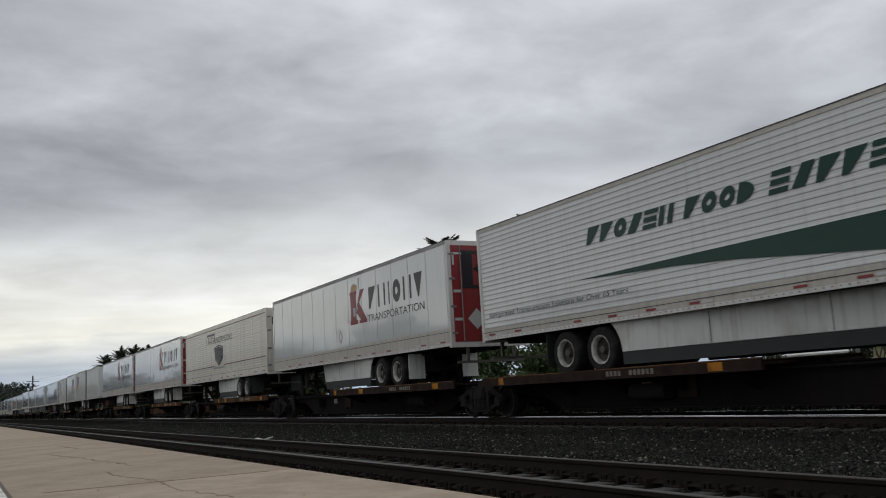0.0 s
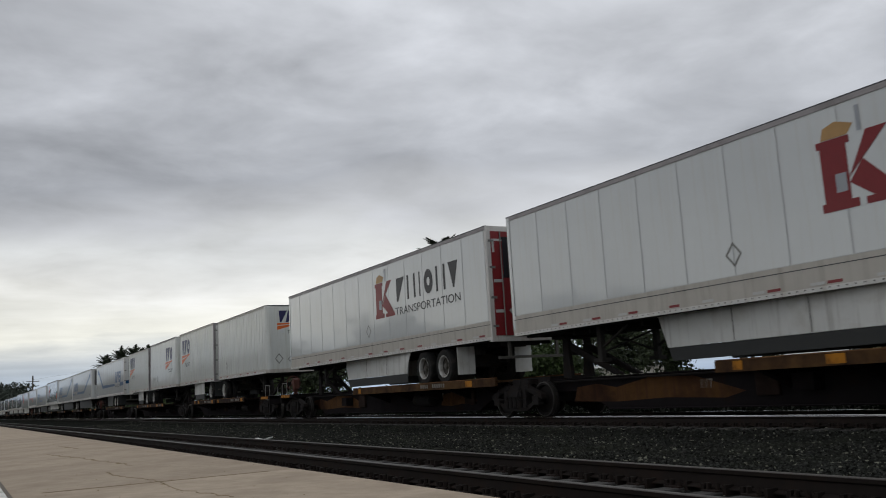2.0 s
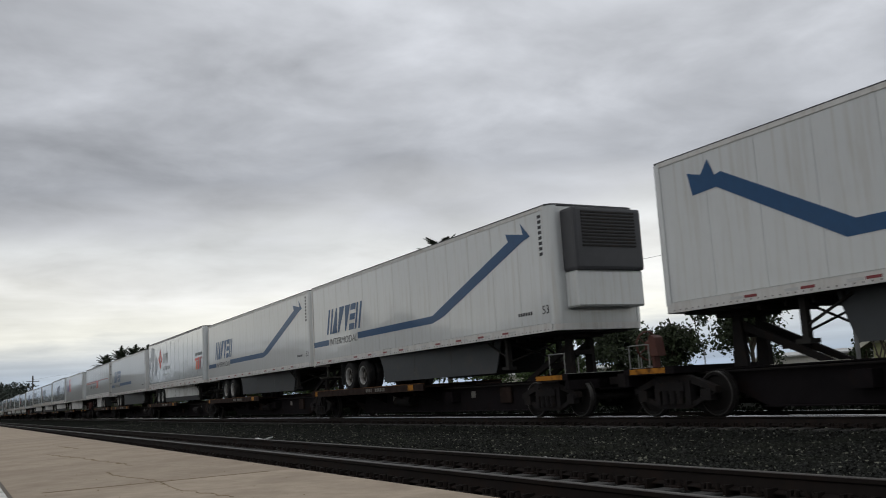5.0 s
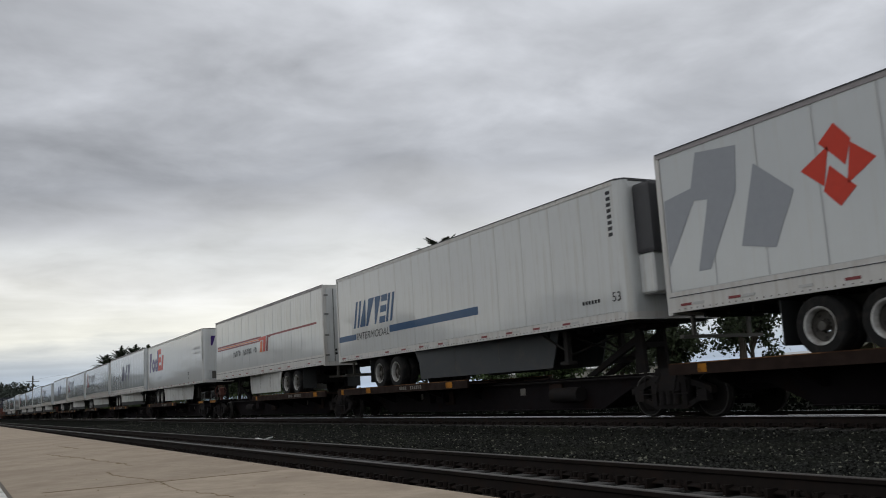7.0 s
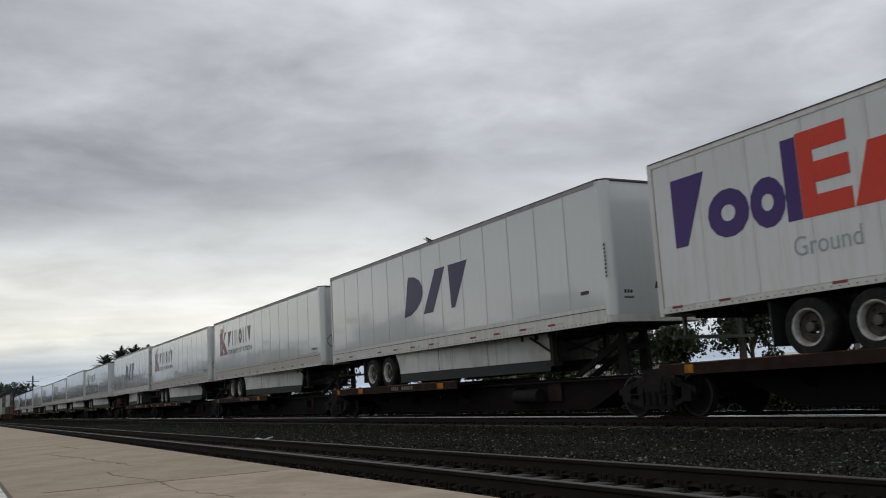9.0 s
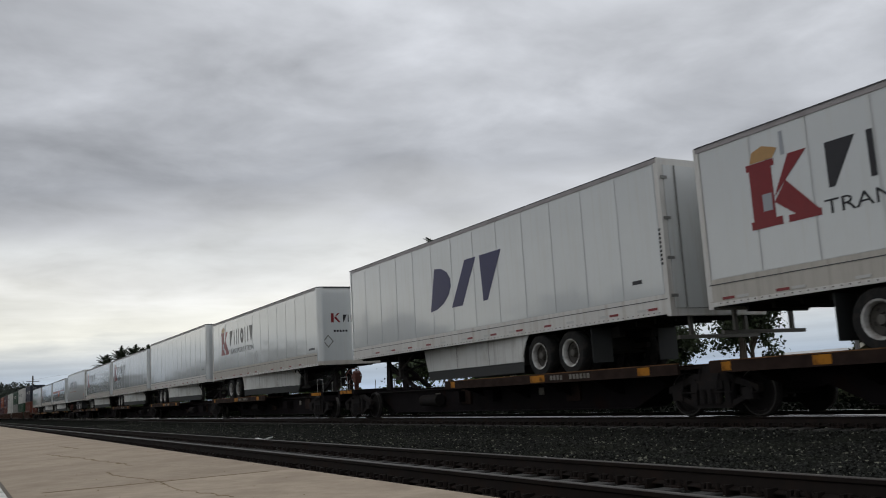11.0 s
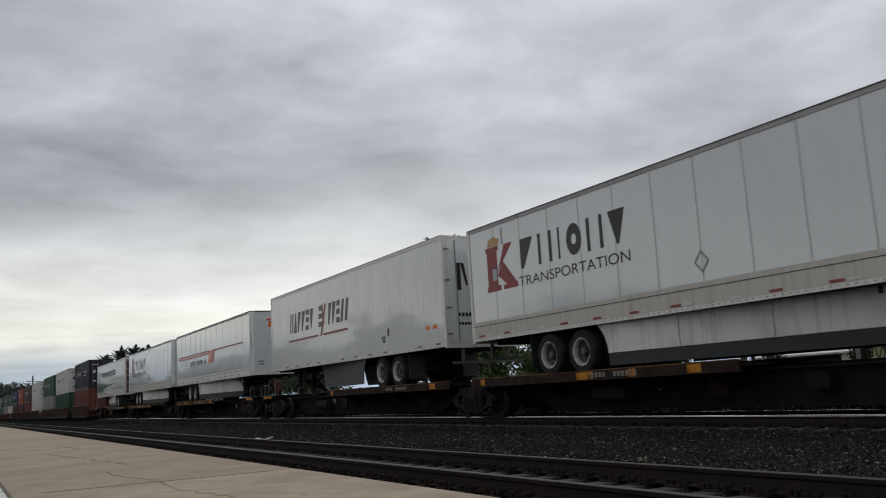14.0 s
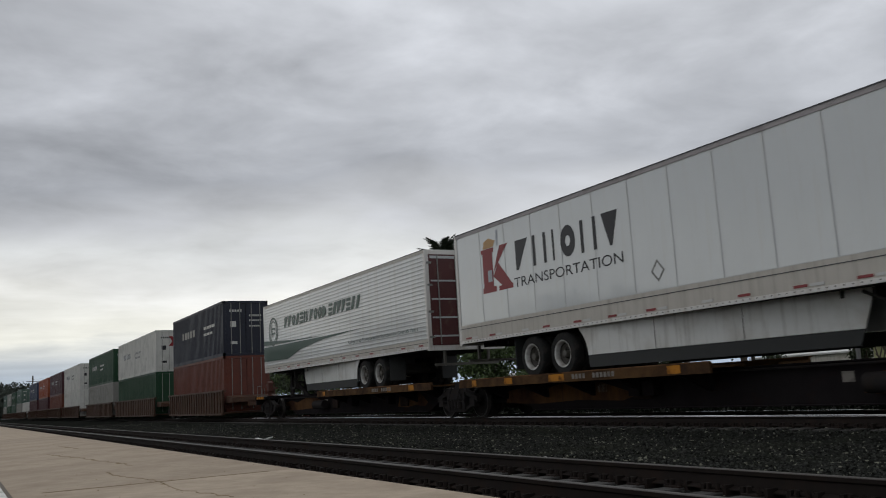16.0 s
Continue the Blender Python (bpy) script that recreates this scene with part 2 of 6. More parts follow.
mk("bark", (0.075, 0.06, 0.045), 0.9, grain=(9.0, 0.3), bump=0.6, bump_scale=15)
mk("leaf_dark", (0.032, 0.045, 0.018), 0.7, island=0.55, grain=(3.0, 0.3))
# near-black on purpose: the darkness under the train is put into this colour
mk("shade_leaf", (0.008, 0.010, 0.007), 0.9, spec=0.0, island=0.15, grain=(3.0, 0.3))
mk("leaf_mid", (0.055, 0.085, 0.025), 0.7, island=0.5, grain=(3.0, 0.3))
mk("leaf_far", (0.035, 0.045, 0.034), 0.8, island=0.4, grain=(1.0, 0.2))
mk("frond", (0.032, 0.042, 0.022), 0.6, island=0.4, grain=(4.0, 0.2))
mk("lamp_metal", (0.17, 0.17, 0.17), 0.5, metal=0.3, grain=(4.0, 0.12))
mk("lamp_head", (0.5, 0.5, 0.48), 0.4, grain=(8.0, 0.1))
mk("house_wall", (0.42, 0.42, 0.22), 0.8, grain=(1.0, 0.1), stain=(1.0, (0.3, 0.3, 0.17), 0.5, 0.8))
mk("house_trim", (0.62, 0.60, 0.5), 0.7, grain=(3.0, 0.1))
mk("roof_tiles", (0.10, 0.09, 0.085), 0.85, grain=(5.0, 0.25), bump=0.5, bump_scale=14)
mk("pane", (0.03, 0.035, 0.04), 0.1, spec=0.6, grain=(2.0, 0.2))
mk("shed_wall", (0.55, 0.53, 0.47), 0.75, grain=(1.0, 0.1), streak=((0.35, 0.32, 0.27), 0.5, 0.8))


# ---- small building kit ----
def bx(bm, x0, x1, y0, y1, z0, z1):
    v = [bm.verts.new(c) for c in ((x0, y0, z0), (x1, y0, z0), (x1, y1, z0), (x0, y1, z0), (x0, y0, z1), (x1, y0, z1), (x1, y1, z1), (x0, y1, z1))]
    for f in ((3, 2, 1, 0), (4, 5, 6, 7), (0, 1, 5, 4), (1, 2, 6, 5), (2, 3, 7, 6), (3, 0, 4, 7)):
        bm.faces.new([v[i] for i in f])
    return v


def bevel(bm, w, seg=1):
    bmesh.ops.bevel(bm, geom=bm.edges[:], offset=w, segments=seg, affect="EDGES", profile=0.6)


def prism(bm, pts, axis, a, b):
    """Extrudes a closed outline between a and b along an axis: 'y' takes (x, z), 'x' takes (y, z), 'z' takes (x, y)."""
    put = {"y": lambda p, h: (p[0], h, p[1]), "x": lambda p, h: (h, p[0], p[1]), "z": lambda p, h: (p[0], p[1], h)}[axis]
    lo = [bm.verts.new(put(p, a)) for p in pts]
    hi = [bm.verts.new(put(p, b)) for p in pts]
    n = len(pts)
    bm.faces.new(lo)
    bm.faces.new(hi[::-1])
    for i in range(n):
        bm.faces.new((lo[i], hi[i], hi[(i + 1) % n], lo[(i + 1) % n]))


def tube(bm, p, q, r0, r1=None, n=8):
    r1 = r0 if r1 is None else r1
    p, q = Vector(p), Vector(q)
    t = (q - p).to_track_quat("Z", "Y").to_matrix()
    rings = []
    for c, r in ((p, r0), (q, r1)):
        rings.append([bm.verts.new(c + t @ Vector((r * math.cos(a), r * math.sin(a), 0))) for a in (2 * math.pi * i / n for i in range(n))])
    for i in range(n):
        bm.faces.new((rings[0][i], rings[0][(i + 1) % n], rings[1][(i + 1) % n], rings[1][i]))
    bm.faces.new(rings[0][::-1])
    bm.faces.new(rings[1])


def lathe(bm, prof, n=24):
    """Turns a profile of (radius, y) round the y axis."""
    rings = []
    for r, y in prof:
        rings.append([bm.verts.new((r * math.cos(2 * math.pi * i / n), y, r * math.sin(2 * math.pi * i / n))) for i in range(n)])
    for a, b in zip(rings, rings[1:]):
        for i in range(n):
            bm.faces.new((a[i], a[(i + 1) % n], b[(i + 1) % n], b[i]))
    if prof[0][0] < 0.08:
        bm.faces.new(rings[0])
        bm.faces.new(rings[-1])
    else:
        for i in range(n):
            bm.faces.new((rings[-1][i], rings[-1][(i + 1) % n], rings[0][(i + 1) % n], rings[0][i]))


def polytube(bm, pts, r, n=5):
    rings = []
    for i, p in enumerate(pts):
        d = (pts[min(i + 1, len(pts) - 1)] - pts[max(i - 1, 0)]).to_track_quat("Z", "Y").to_matrix()
        rings.append([bm.verts.new(p + d @ Vector((r * math.cos(2 * math.pi * k / n), r * math.sin(2 * math.pi * k / n), 0))) for k in range(n)])
    for a, b in zip(rings, rings[1:]):
        for k in range(n):
            bm.faces.new((a[k], a[(k + 1) % n], b[(k + 1) % n], b[k]))
    bm.faces.new(rings[0][::-1])
    bm.faces.new(rings[-1])


def solid(bm, mat, smooth=False):
    bmesh.ops.recalc_face_normals(bm, faces=bm.faces[:])
    me = bpy.data.meshes.new("shape")
    bm.to_mesh(me)
    bm.free()
    me.materials.append(M[mat])
    if smooth:
        for p in me.polygons:
            p.use_smooth = True
        me.set_sharp_from_angle(angle=radians(40))
    return me


SHAPES = {}


def shape(key, mat, build, smooth=False):
    """A mesh made once for each key and material and shared by alike pieces."""
    if (key, mat) not in SHAPES:
        bm = bmesh.new()
        build(bm)
        SHAPES[(key, mat)] = solid(bm, mat, smooth)
    return SHAPES[(key, mat)]


def piece(name, me, parent, m=None, label=""):
    ob = new(name, me)
    ob.parent = parent
    if m is not None:
        ob.matrix_basis = m
    if label:
        ob["label"] = label
    return ob


def part(name, bm, mat, parent, label="", smooth=False):
    return piece(name, solid(bm, mat, smooth), parent, None, label)


def boxes(*bs):
    def build(bm):
        for b in bs:
            bx(bm, *b)
    return build


def thing(name, label, category, group="", at=(0, 0, 0)):
    ob = new(name)
    ob.empty_display_size = 0.2
    ob.location = at
    return tagged(ob, label, category, group)


def one(name, bm, mat, label, category="", group="", kind="", smooth=False):
    return tagged(new(name, solid(bm, mat, smooth)), label, category, group, kind)


def from_arrays(verts, faces, mat):
    me = bpy.data.meshes.new("shape")
    me.from_pydata(verts.tolist() if hasattr(verts, "tolist") else verts, [], faces.tolist() if hasattr(faces, "tolist") else faces)
    me.materials.append(M[mat])
    return me


MOVERS = []             # (thing, start x, y, z) of all that rides with the train


# ---- ground, tracks, platform ----
NEAR_TOP, NEAR_MID = -0.115, 5.67
FAR_END, NEAR_END = -1100.0, 60.0


def build_setting():
    bm = bmesh.new()
    bx(bm, -4000, 2500, -2500, 3500, -1.5, -0.5)
    one("ground", bm, "earth", "dark earth and grass reaching the horizon", "ground", kind="structure")
    bm = bmesh.new()
    prism(bm, [(3.25, -0.55), (3.25, -0.35), (4.2, -0.345), (7.3, -0.345), (8.6, -0.33), (11.5, -0.32), (12.1, -0.225), (15.1, -0.225),
               (15.9, -0.4), (17.0, -0.43), (29.0, -0.46), (29.5, -0.55)], "x", FAR_END, NEAR_END)
    one("ballast_bed", bm, "ballast", "dark grey crushed stone ballast under two tracks", "ballast", kind="structure")


RAIL = [(-0.076, 0.0), (-0.076, 0.012), (-0.012, 0.032), (-0.009, 0.125), (-0.034, 0.142), (-0.037, 0.174), (-0.030, 0.181),
        (0.030, 0.181), (0.037, 0.174), (0.034, 0.142), (0.009, 0.125), (0.012, 0.032), (0.076, 0.012), (0.076, 0.0)]


def build_track(name, label, mid, top, first, count, shine, lip):
    track = thing(name, label, "railway track", at=(0, 0, 0))
    track["kind"] = "structure"
    base = top - 0.185
    for side in (-0.7525, 0.7525):
        bm = bmesh.new()
        prism(bm, [(mid + side + y, base + z) for y, z in RAIL], "x", FAR_END, NEAR_END)
        rail = part("rail", bm, "rail_rust", track)
        bm = bmesh.new()
        prism(bm, [(mid + side + y, base + z) for y, z in ((-0.0385, lip), (-0.0385, lip + 0.004), (-0.029, 0.185), (0.029, 0.185), (0.0385, lip + 0.004), (0.0385, lip))], "x", FAR_END, NEAR_END)
        part("running_surface", bm, shine, rail, "worn bright running surface")
    tie_me = shape("tie", "tie_wood", lambda bm: (bx(bm, -0.115, 0.115, -1.3, 1.3, -0.17, 0.0), bevel(bm, 0.012)))
    plate_me = shape("plate", "rail_rust", lambda bm: (bx(bm, -0.10, 0.10, -0.17, 0.17, 0.0, 0.016),
                                                     [tube(bm, (sx * 0.06, sy * 0.11, 0.016), (sx * 0.05, sy * 0.105, 0.075), 0.022, 0.028, 6) for sx in (-1, 1) for sy in (-1, 1)],
                                                     bx(bm, 0.12, 0.16, -0.11, 0.11, -0.03, 0.065), bx(bm, -0.16, -0.12, -0.11, 0.11, -0.03, 0.065)))
    rnd = random.Random(name)
    for i in range(count):
        tie = piece("tie", tie_me, track, pose(first - 0.52 * i + rnd.uniform(-0.02, 0.02), mid + rnd.uniform(-0.04, 0.04), base - 0.016, 0, 0, rnd.uniform(-0.6, 0.6)))
        for side in (-0.7525, 0.7525):
            piece("tie_plate", plate_me, tie, pose(0, side, 0))


def build_platform():
    pf = thing("platform", "worn beige concrete station platform with cracks and joints", "platform")
    pf["kind"] = "structure"
    top = 0.035
    bm = bmesh.new()
    bx(bm, -420, 45, -14, 3.235, -0.52, top - 0.005)
    part("base", bm, "joint_dirt", pf, "dark joint filler and edge")
    # edge row of slabs, cast in bays of 4.57 m
    bay = 4.57

    def slab(y0, y1):
        def build(bm):
            bx(bm, -bay / 2 + 0.003, bay / 2 - 0.003, y0, y1, -0.3, 0.0)
            bevel(bm, 0.004)
        return build
    edge_me = shape("edge_slab", "concrete", slab(0.50, 3.24))
    back_me = shape("back_slab", "concrete", slab(-4.0, 0.02))
    for i in range(88):
        x = -9.4 + bay / 2 + 4 * bay - i * bay
        piece("slab", edge_me, pf, pose(x, 0, top, 0, 0, 0))
        piece("slab", back_me, pf, pose(x, 0, top))
    bm = bmesh.new()
    bx(bm, -420, 45, 0.035, 0.46, -0.1, top)
    bevel(bm, 0.004)
    part("painted_line", bm, "road_paint", pf, "worn white painted safety line")
    # cracks that wander across the slabs
    rnd = random.Random(5)

    def crack(x0, y0, x1, y1, n, amp, w):
        bm = bmesh.new()
        prev = None
        for i in range(n + 1):
            f = i / n
            k = amp * (1 if 0 < i < n else 0)
            c = Vector((x0 + (x1 - x0) * f + rnd.uniform(-k, k), y0 + (y1 - y0) * f + rnd.uniform(-k, k), top + 0.004))
            d = Vector((y1 - y0, -(x1 - x0), 0)).normalized() * w * rnd.uniform(0.2, 0.85)
            cur = [bm.verts.new(c - d), bm.verts.new(c + d), bm.verts.new(c - d - Vector((0, 0, 0.02))), bm.verts.new(c + d - Vector((0, 0, 0.02)))]
            if prev:
                bm.faces.new((prev[0], prev[1], cur[1], cur[0]))
                bm.faces.new((prev[1], prev[3], cur[3], cur[1]))
                bm.faces.new((prev[2], prev[0], cur[0], cur[2]))
            prev = cur
        part("crack", bm, "crack_dirt", pf, "dirty crack in the concrete")
    crack(-18.1, 1.52, -15.45, 1.85, 20, 0.05, 0.007)
    crack(-15.45, 1.85, -12.56, 2.08, 24, 0.05, 0.008)
    crack(-22.4, 2.08, -19.6, 2.25, 14, 0.06, 0.008)
    crack(-11.62, 1.65, -10.94, 1.61, 8, 0.03, 0.006)
    crack(-10.94, 1.61, -9.61, 1.82, 16, 0.03, 0.007)
    crack(-9.61, 1.82, -8.41, 1.77, 16, 0.03, 0.006)
    crack(-8.41, 1.77, -7.19, 1.96, 16, 0.035, 0.006)
    crack(-9.41, 0.75, -9.41, 2.95, 26, 0.006, 0.006)
    # pebbles and grit
    bm = bmesh.new()
    for i in range(150):
        x, y, s = -4 - 22 * rnd.random() ** 1.4, rnd.uniform(0.55, 3.2), rnd.uniform(0.003, 0.009)
        tube(bm, (x, y, top - 0.004), (x + rnd.uniform(-0.005, 0.005), y, top + s * 0.5), s, s * 0.6, 5)
    grit = part("grit", bm, "crack_dirt", pf, "small dark pebbles and grit")
    grit["kind"] = "stuff"


def scatter_stones():
    """Loose ballast: thousands of small broken stones between and beside the tracks."""
    rng = np.random.default_rng(7)

    def field(n, x0, x1, y0, y1, z, lo, hi, power):
        f = rng.random(n) ** power
        return np.stack([x1 + (x0 - x1) * f, rng.uniform(y0, y1, n), np.full(n, z)], 1), rng.uniform(lo, hi, n)
    fields = [field(82000, -75, -2, 6.75, 12.2, -0.328, 0.012, 0.031, 1.7), field(9000, -60, -2, 4.95, 6.40, -0.358, 0.012, 0.026, 1.6),
              field(4000, -60, -1, 3.35, 4.75, -0.345, 0.014, 0.034, 1.6), field(9000, -75, -3, 12.0, 13.0, -0.225, 0.016, 0.036, 1.6)]
    c = np.concatenate([a for a, _ in fields])
    s = np.concatenate([b for _, b in fields])
    bank = np.clip((c[:, 1] - 11.5) / 0.6, 0, 1)
    c[:, 2] = np.where(c[:, 1] > 11.5, -0.32 + 0.095 * bank, c[:, 2]) + rng.uniform(-0.004, 0.012, len(c))
    base = np.array([(1, 0, 0), (-1, 0, 0), (0, 1, 0), (0, -1, 0), (0, 0, 1), (0, 0, -1)], float)
    tri = np.array([(0, 2, 4), (2, 1, 4), (1, 3, 4), (3, 0, 4), (2, 0, 5), (1, 2, 5), (3, 1, 5), (0, 3, 5)])
    n = len(c)
    q = rng.normal(size=(n, 4))
    q /= np.linalg.norm(q, axis=1)[:, None]
    w, x, y, z = q.T
    rot = np.stack([1 - 2 * (y * y + z * z), 2 * (x * y - z * w), 2 * (x * z + y * w), 2 * (x * y + z * w), 1 - 2 * (x * x + z * z), 2 * (y * z - x * w),
                    2 * (x * z - y * w), 2 * (y * z + x * w), 1 - 2 * (x * x + y * y)], 1).reshape(n, 3, 3)
    v = base[None] * rng.uniform(0.6, 1.25, (n, 6, 1)) + rng.normal(scale=0.15, size=(n, 6, 3))
    v = np.einsum("nij,nkj->nki", rot, v) * s[:, None, None] * np.array([1, 1, 0.8])
    v += c[:, None, :]
    f = (tri[None] + 6 * np.arange(n)[:, None, None]).reshape(-1, 3)
    ob = new("loose_ballast", from_arrays(v.reshape(-1, 3), f, "stone"))
    tagged(ob, "loose dark crushed ballast stones between the tracks", "ballast", kind="stuff")


def build_litter():
    def scrap(label, x, y, z, pts, turn):
        bm = bmesh.new()
        prism(bm, pts, "y", -0.05, 0.05)
        ob = one("litter", bm, "litter", label, "litter")
        ob.matrix_world = pose(x, y, z, 0, 0, turn)
    scrap("torn white plastic strip lying on the ballast", -25.2, 7.75, -0.315, [(-0.35, 0.03), (-0.1, 0.0), (0.1, 0.0), (0.35, 0.06), (0.36, 0.09), (0.1, 0.03), (-0.1, 0.03), (-0.34, 0.06)], 20)
    scrap("crumpled white paper lying on the ballast", -10.9, 7.5, -0.315, [(-0.09, 0.03), (0.07, 0.0), (0.09, 0.02), (-0.06, 0.06)], 15)
    scrap("small white scrap beside the near rail", -33.5, 4.45, -0.345, [(-0.13, 0.0), (0.13, 0.0), (0.12, 0.05), (0.02, 0.10), (-0.10, 0.07)], 30)


build_setting()
build_platform()
build_track("near_track", "empty railway track with dark wooden ties and worn rails", NEAR_MID, NEAR_TOP, 6.0, 290, "rail_top_dull", 0.1755)
build_track("main_track", "railway track with bright rails under the moving train", MID, 0.0, 6.0, 150, "rail_top", 0.160)
scatter_stones()
build_litter()


# ---- trailers ----
WIDE = 2.59


def ring_tyre(bm):
    lathe(bm, [(0.30, 0.0), (0.46, -0.005), (0.495, 0.03), (0.50, 0.06), (0.50, 0.20), (0.495, 0.23), (0.46, 0.255), (0.30, 0.25)], 28)


def rim_dish(bm):
    lathe(bm, [(0.285, 0.10), (0.259, 0.10), (0.255, 0.13), (0.20, 0.145), (0.12, 0.135), (0.12, 0.175), (0.255, 0.20), (0.285, 0.20)], 24)


def rim_ring(bm):
    lathe(bm, [(0.300, 0.0), (0.318, -0.012), (0.287, -0.002), (0.268, 0.05), (0.258, 0.10), (0.262, 0.11), (0.30, 0.11)], 24)


def hub_cap(bm):
    lathe(bm, [(0.03, 0.03), (0.075, 0.035), (0.085, 0.06), (0.085, 0.17), (0.03, 0.17)], 14)
    for i in range(10):
        a = 2 * math.pi * i / 10
        tube(bm, (0.11 * math.cos(a), 0.12, 0.11 * math.sin(a)), (0.11 * math.cos(a), 0.15, 0.11 * math.sin(a)), 0.014, n=5)


def hand_hole(bm):
    tube(bm, (0.195, 0.1415, 0), (0.195, 0.165, 0), 0.036, n=8)


def add_wheels(root, F, axles, near):
    """Two tyres on each end of each axle; the outer ones carry a dished rim."""
    ty, ri, hu, ho = (shape("tyre", "tyre", ring_tyre, True), shape("rim", "rim_white", rim_ring, True), shape("hub", "hub_grey", hub_cap, True),
                      shape("holes", "under_dark", hand_hole))
    for x in axles:
        zc = DECK + 0.5
        piece("axle", shape("axle", "under_dark", lambda bm: (tube(bm, (0, 0.3, 0), (0, WIDE - 0.3, 0), 0.065, n=10), bx(bm, -0.5, 0.5, 0.62, 0.72, 0.05, 0.16),
                                                             bx(bm, -0.5, 0.5, WIDE - 0.72, WIDE - 0.62, 0.05, 0.16), tube(bm, (0.15, 0.75, 0.2), (0.15, 0.75, -0.1), 0.11, n=8))),
              root, F @ pose(x, 0, zc))
        for inner in (0, 1):
            for far in (0, 1):
                m = pose(x, 0.04 + 0.31 * inner, zc) if not far else pose(x, WIDE - 0.04 - 0.31 * inner, zc, 0, 0, 180)
                w = piece("tyre", ty, root, F @ m)
                if not inner:
                    r = piece("rim", ri, w, None, "white dished steel rim")
                    piece("dish", shape("dish", "dish_dirty", rim_dish, True), w, None, "dirty brown wheel disc")
                    piece("hub", hu, w)
                    for k in range(5 if far == near else 0):
                        piece("hand_hole", ho, w, pose(0, 0, 0, 0, 72 * k + 20, 0))


def rounded_plan(L, r=0.2, inset=0.02):
    pts = [(0.03, inset), (L - r, inset)]
    for i in range(1, 7):
        a = math.pi / 2 * i / 6
        pts.append((L - r + (r - 0.0) * math.sin(a), inset + r - r * math.cos(a)))
    for i in range(6, -1, -1):
        a = math.pi / 2 * i / 6
        pts.append((L - r + r * math.sin(a), WIDE - inset - r + r * math.cos(a)))
    pts.append((0.03, WIDE - inset))
    return pts


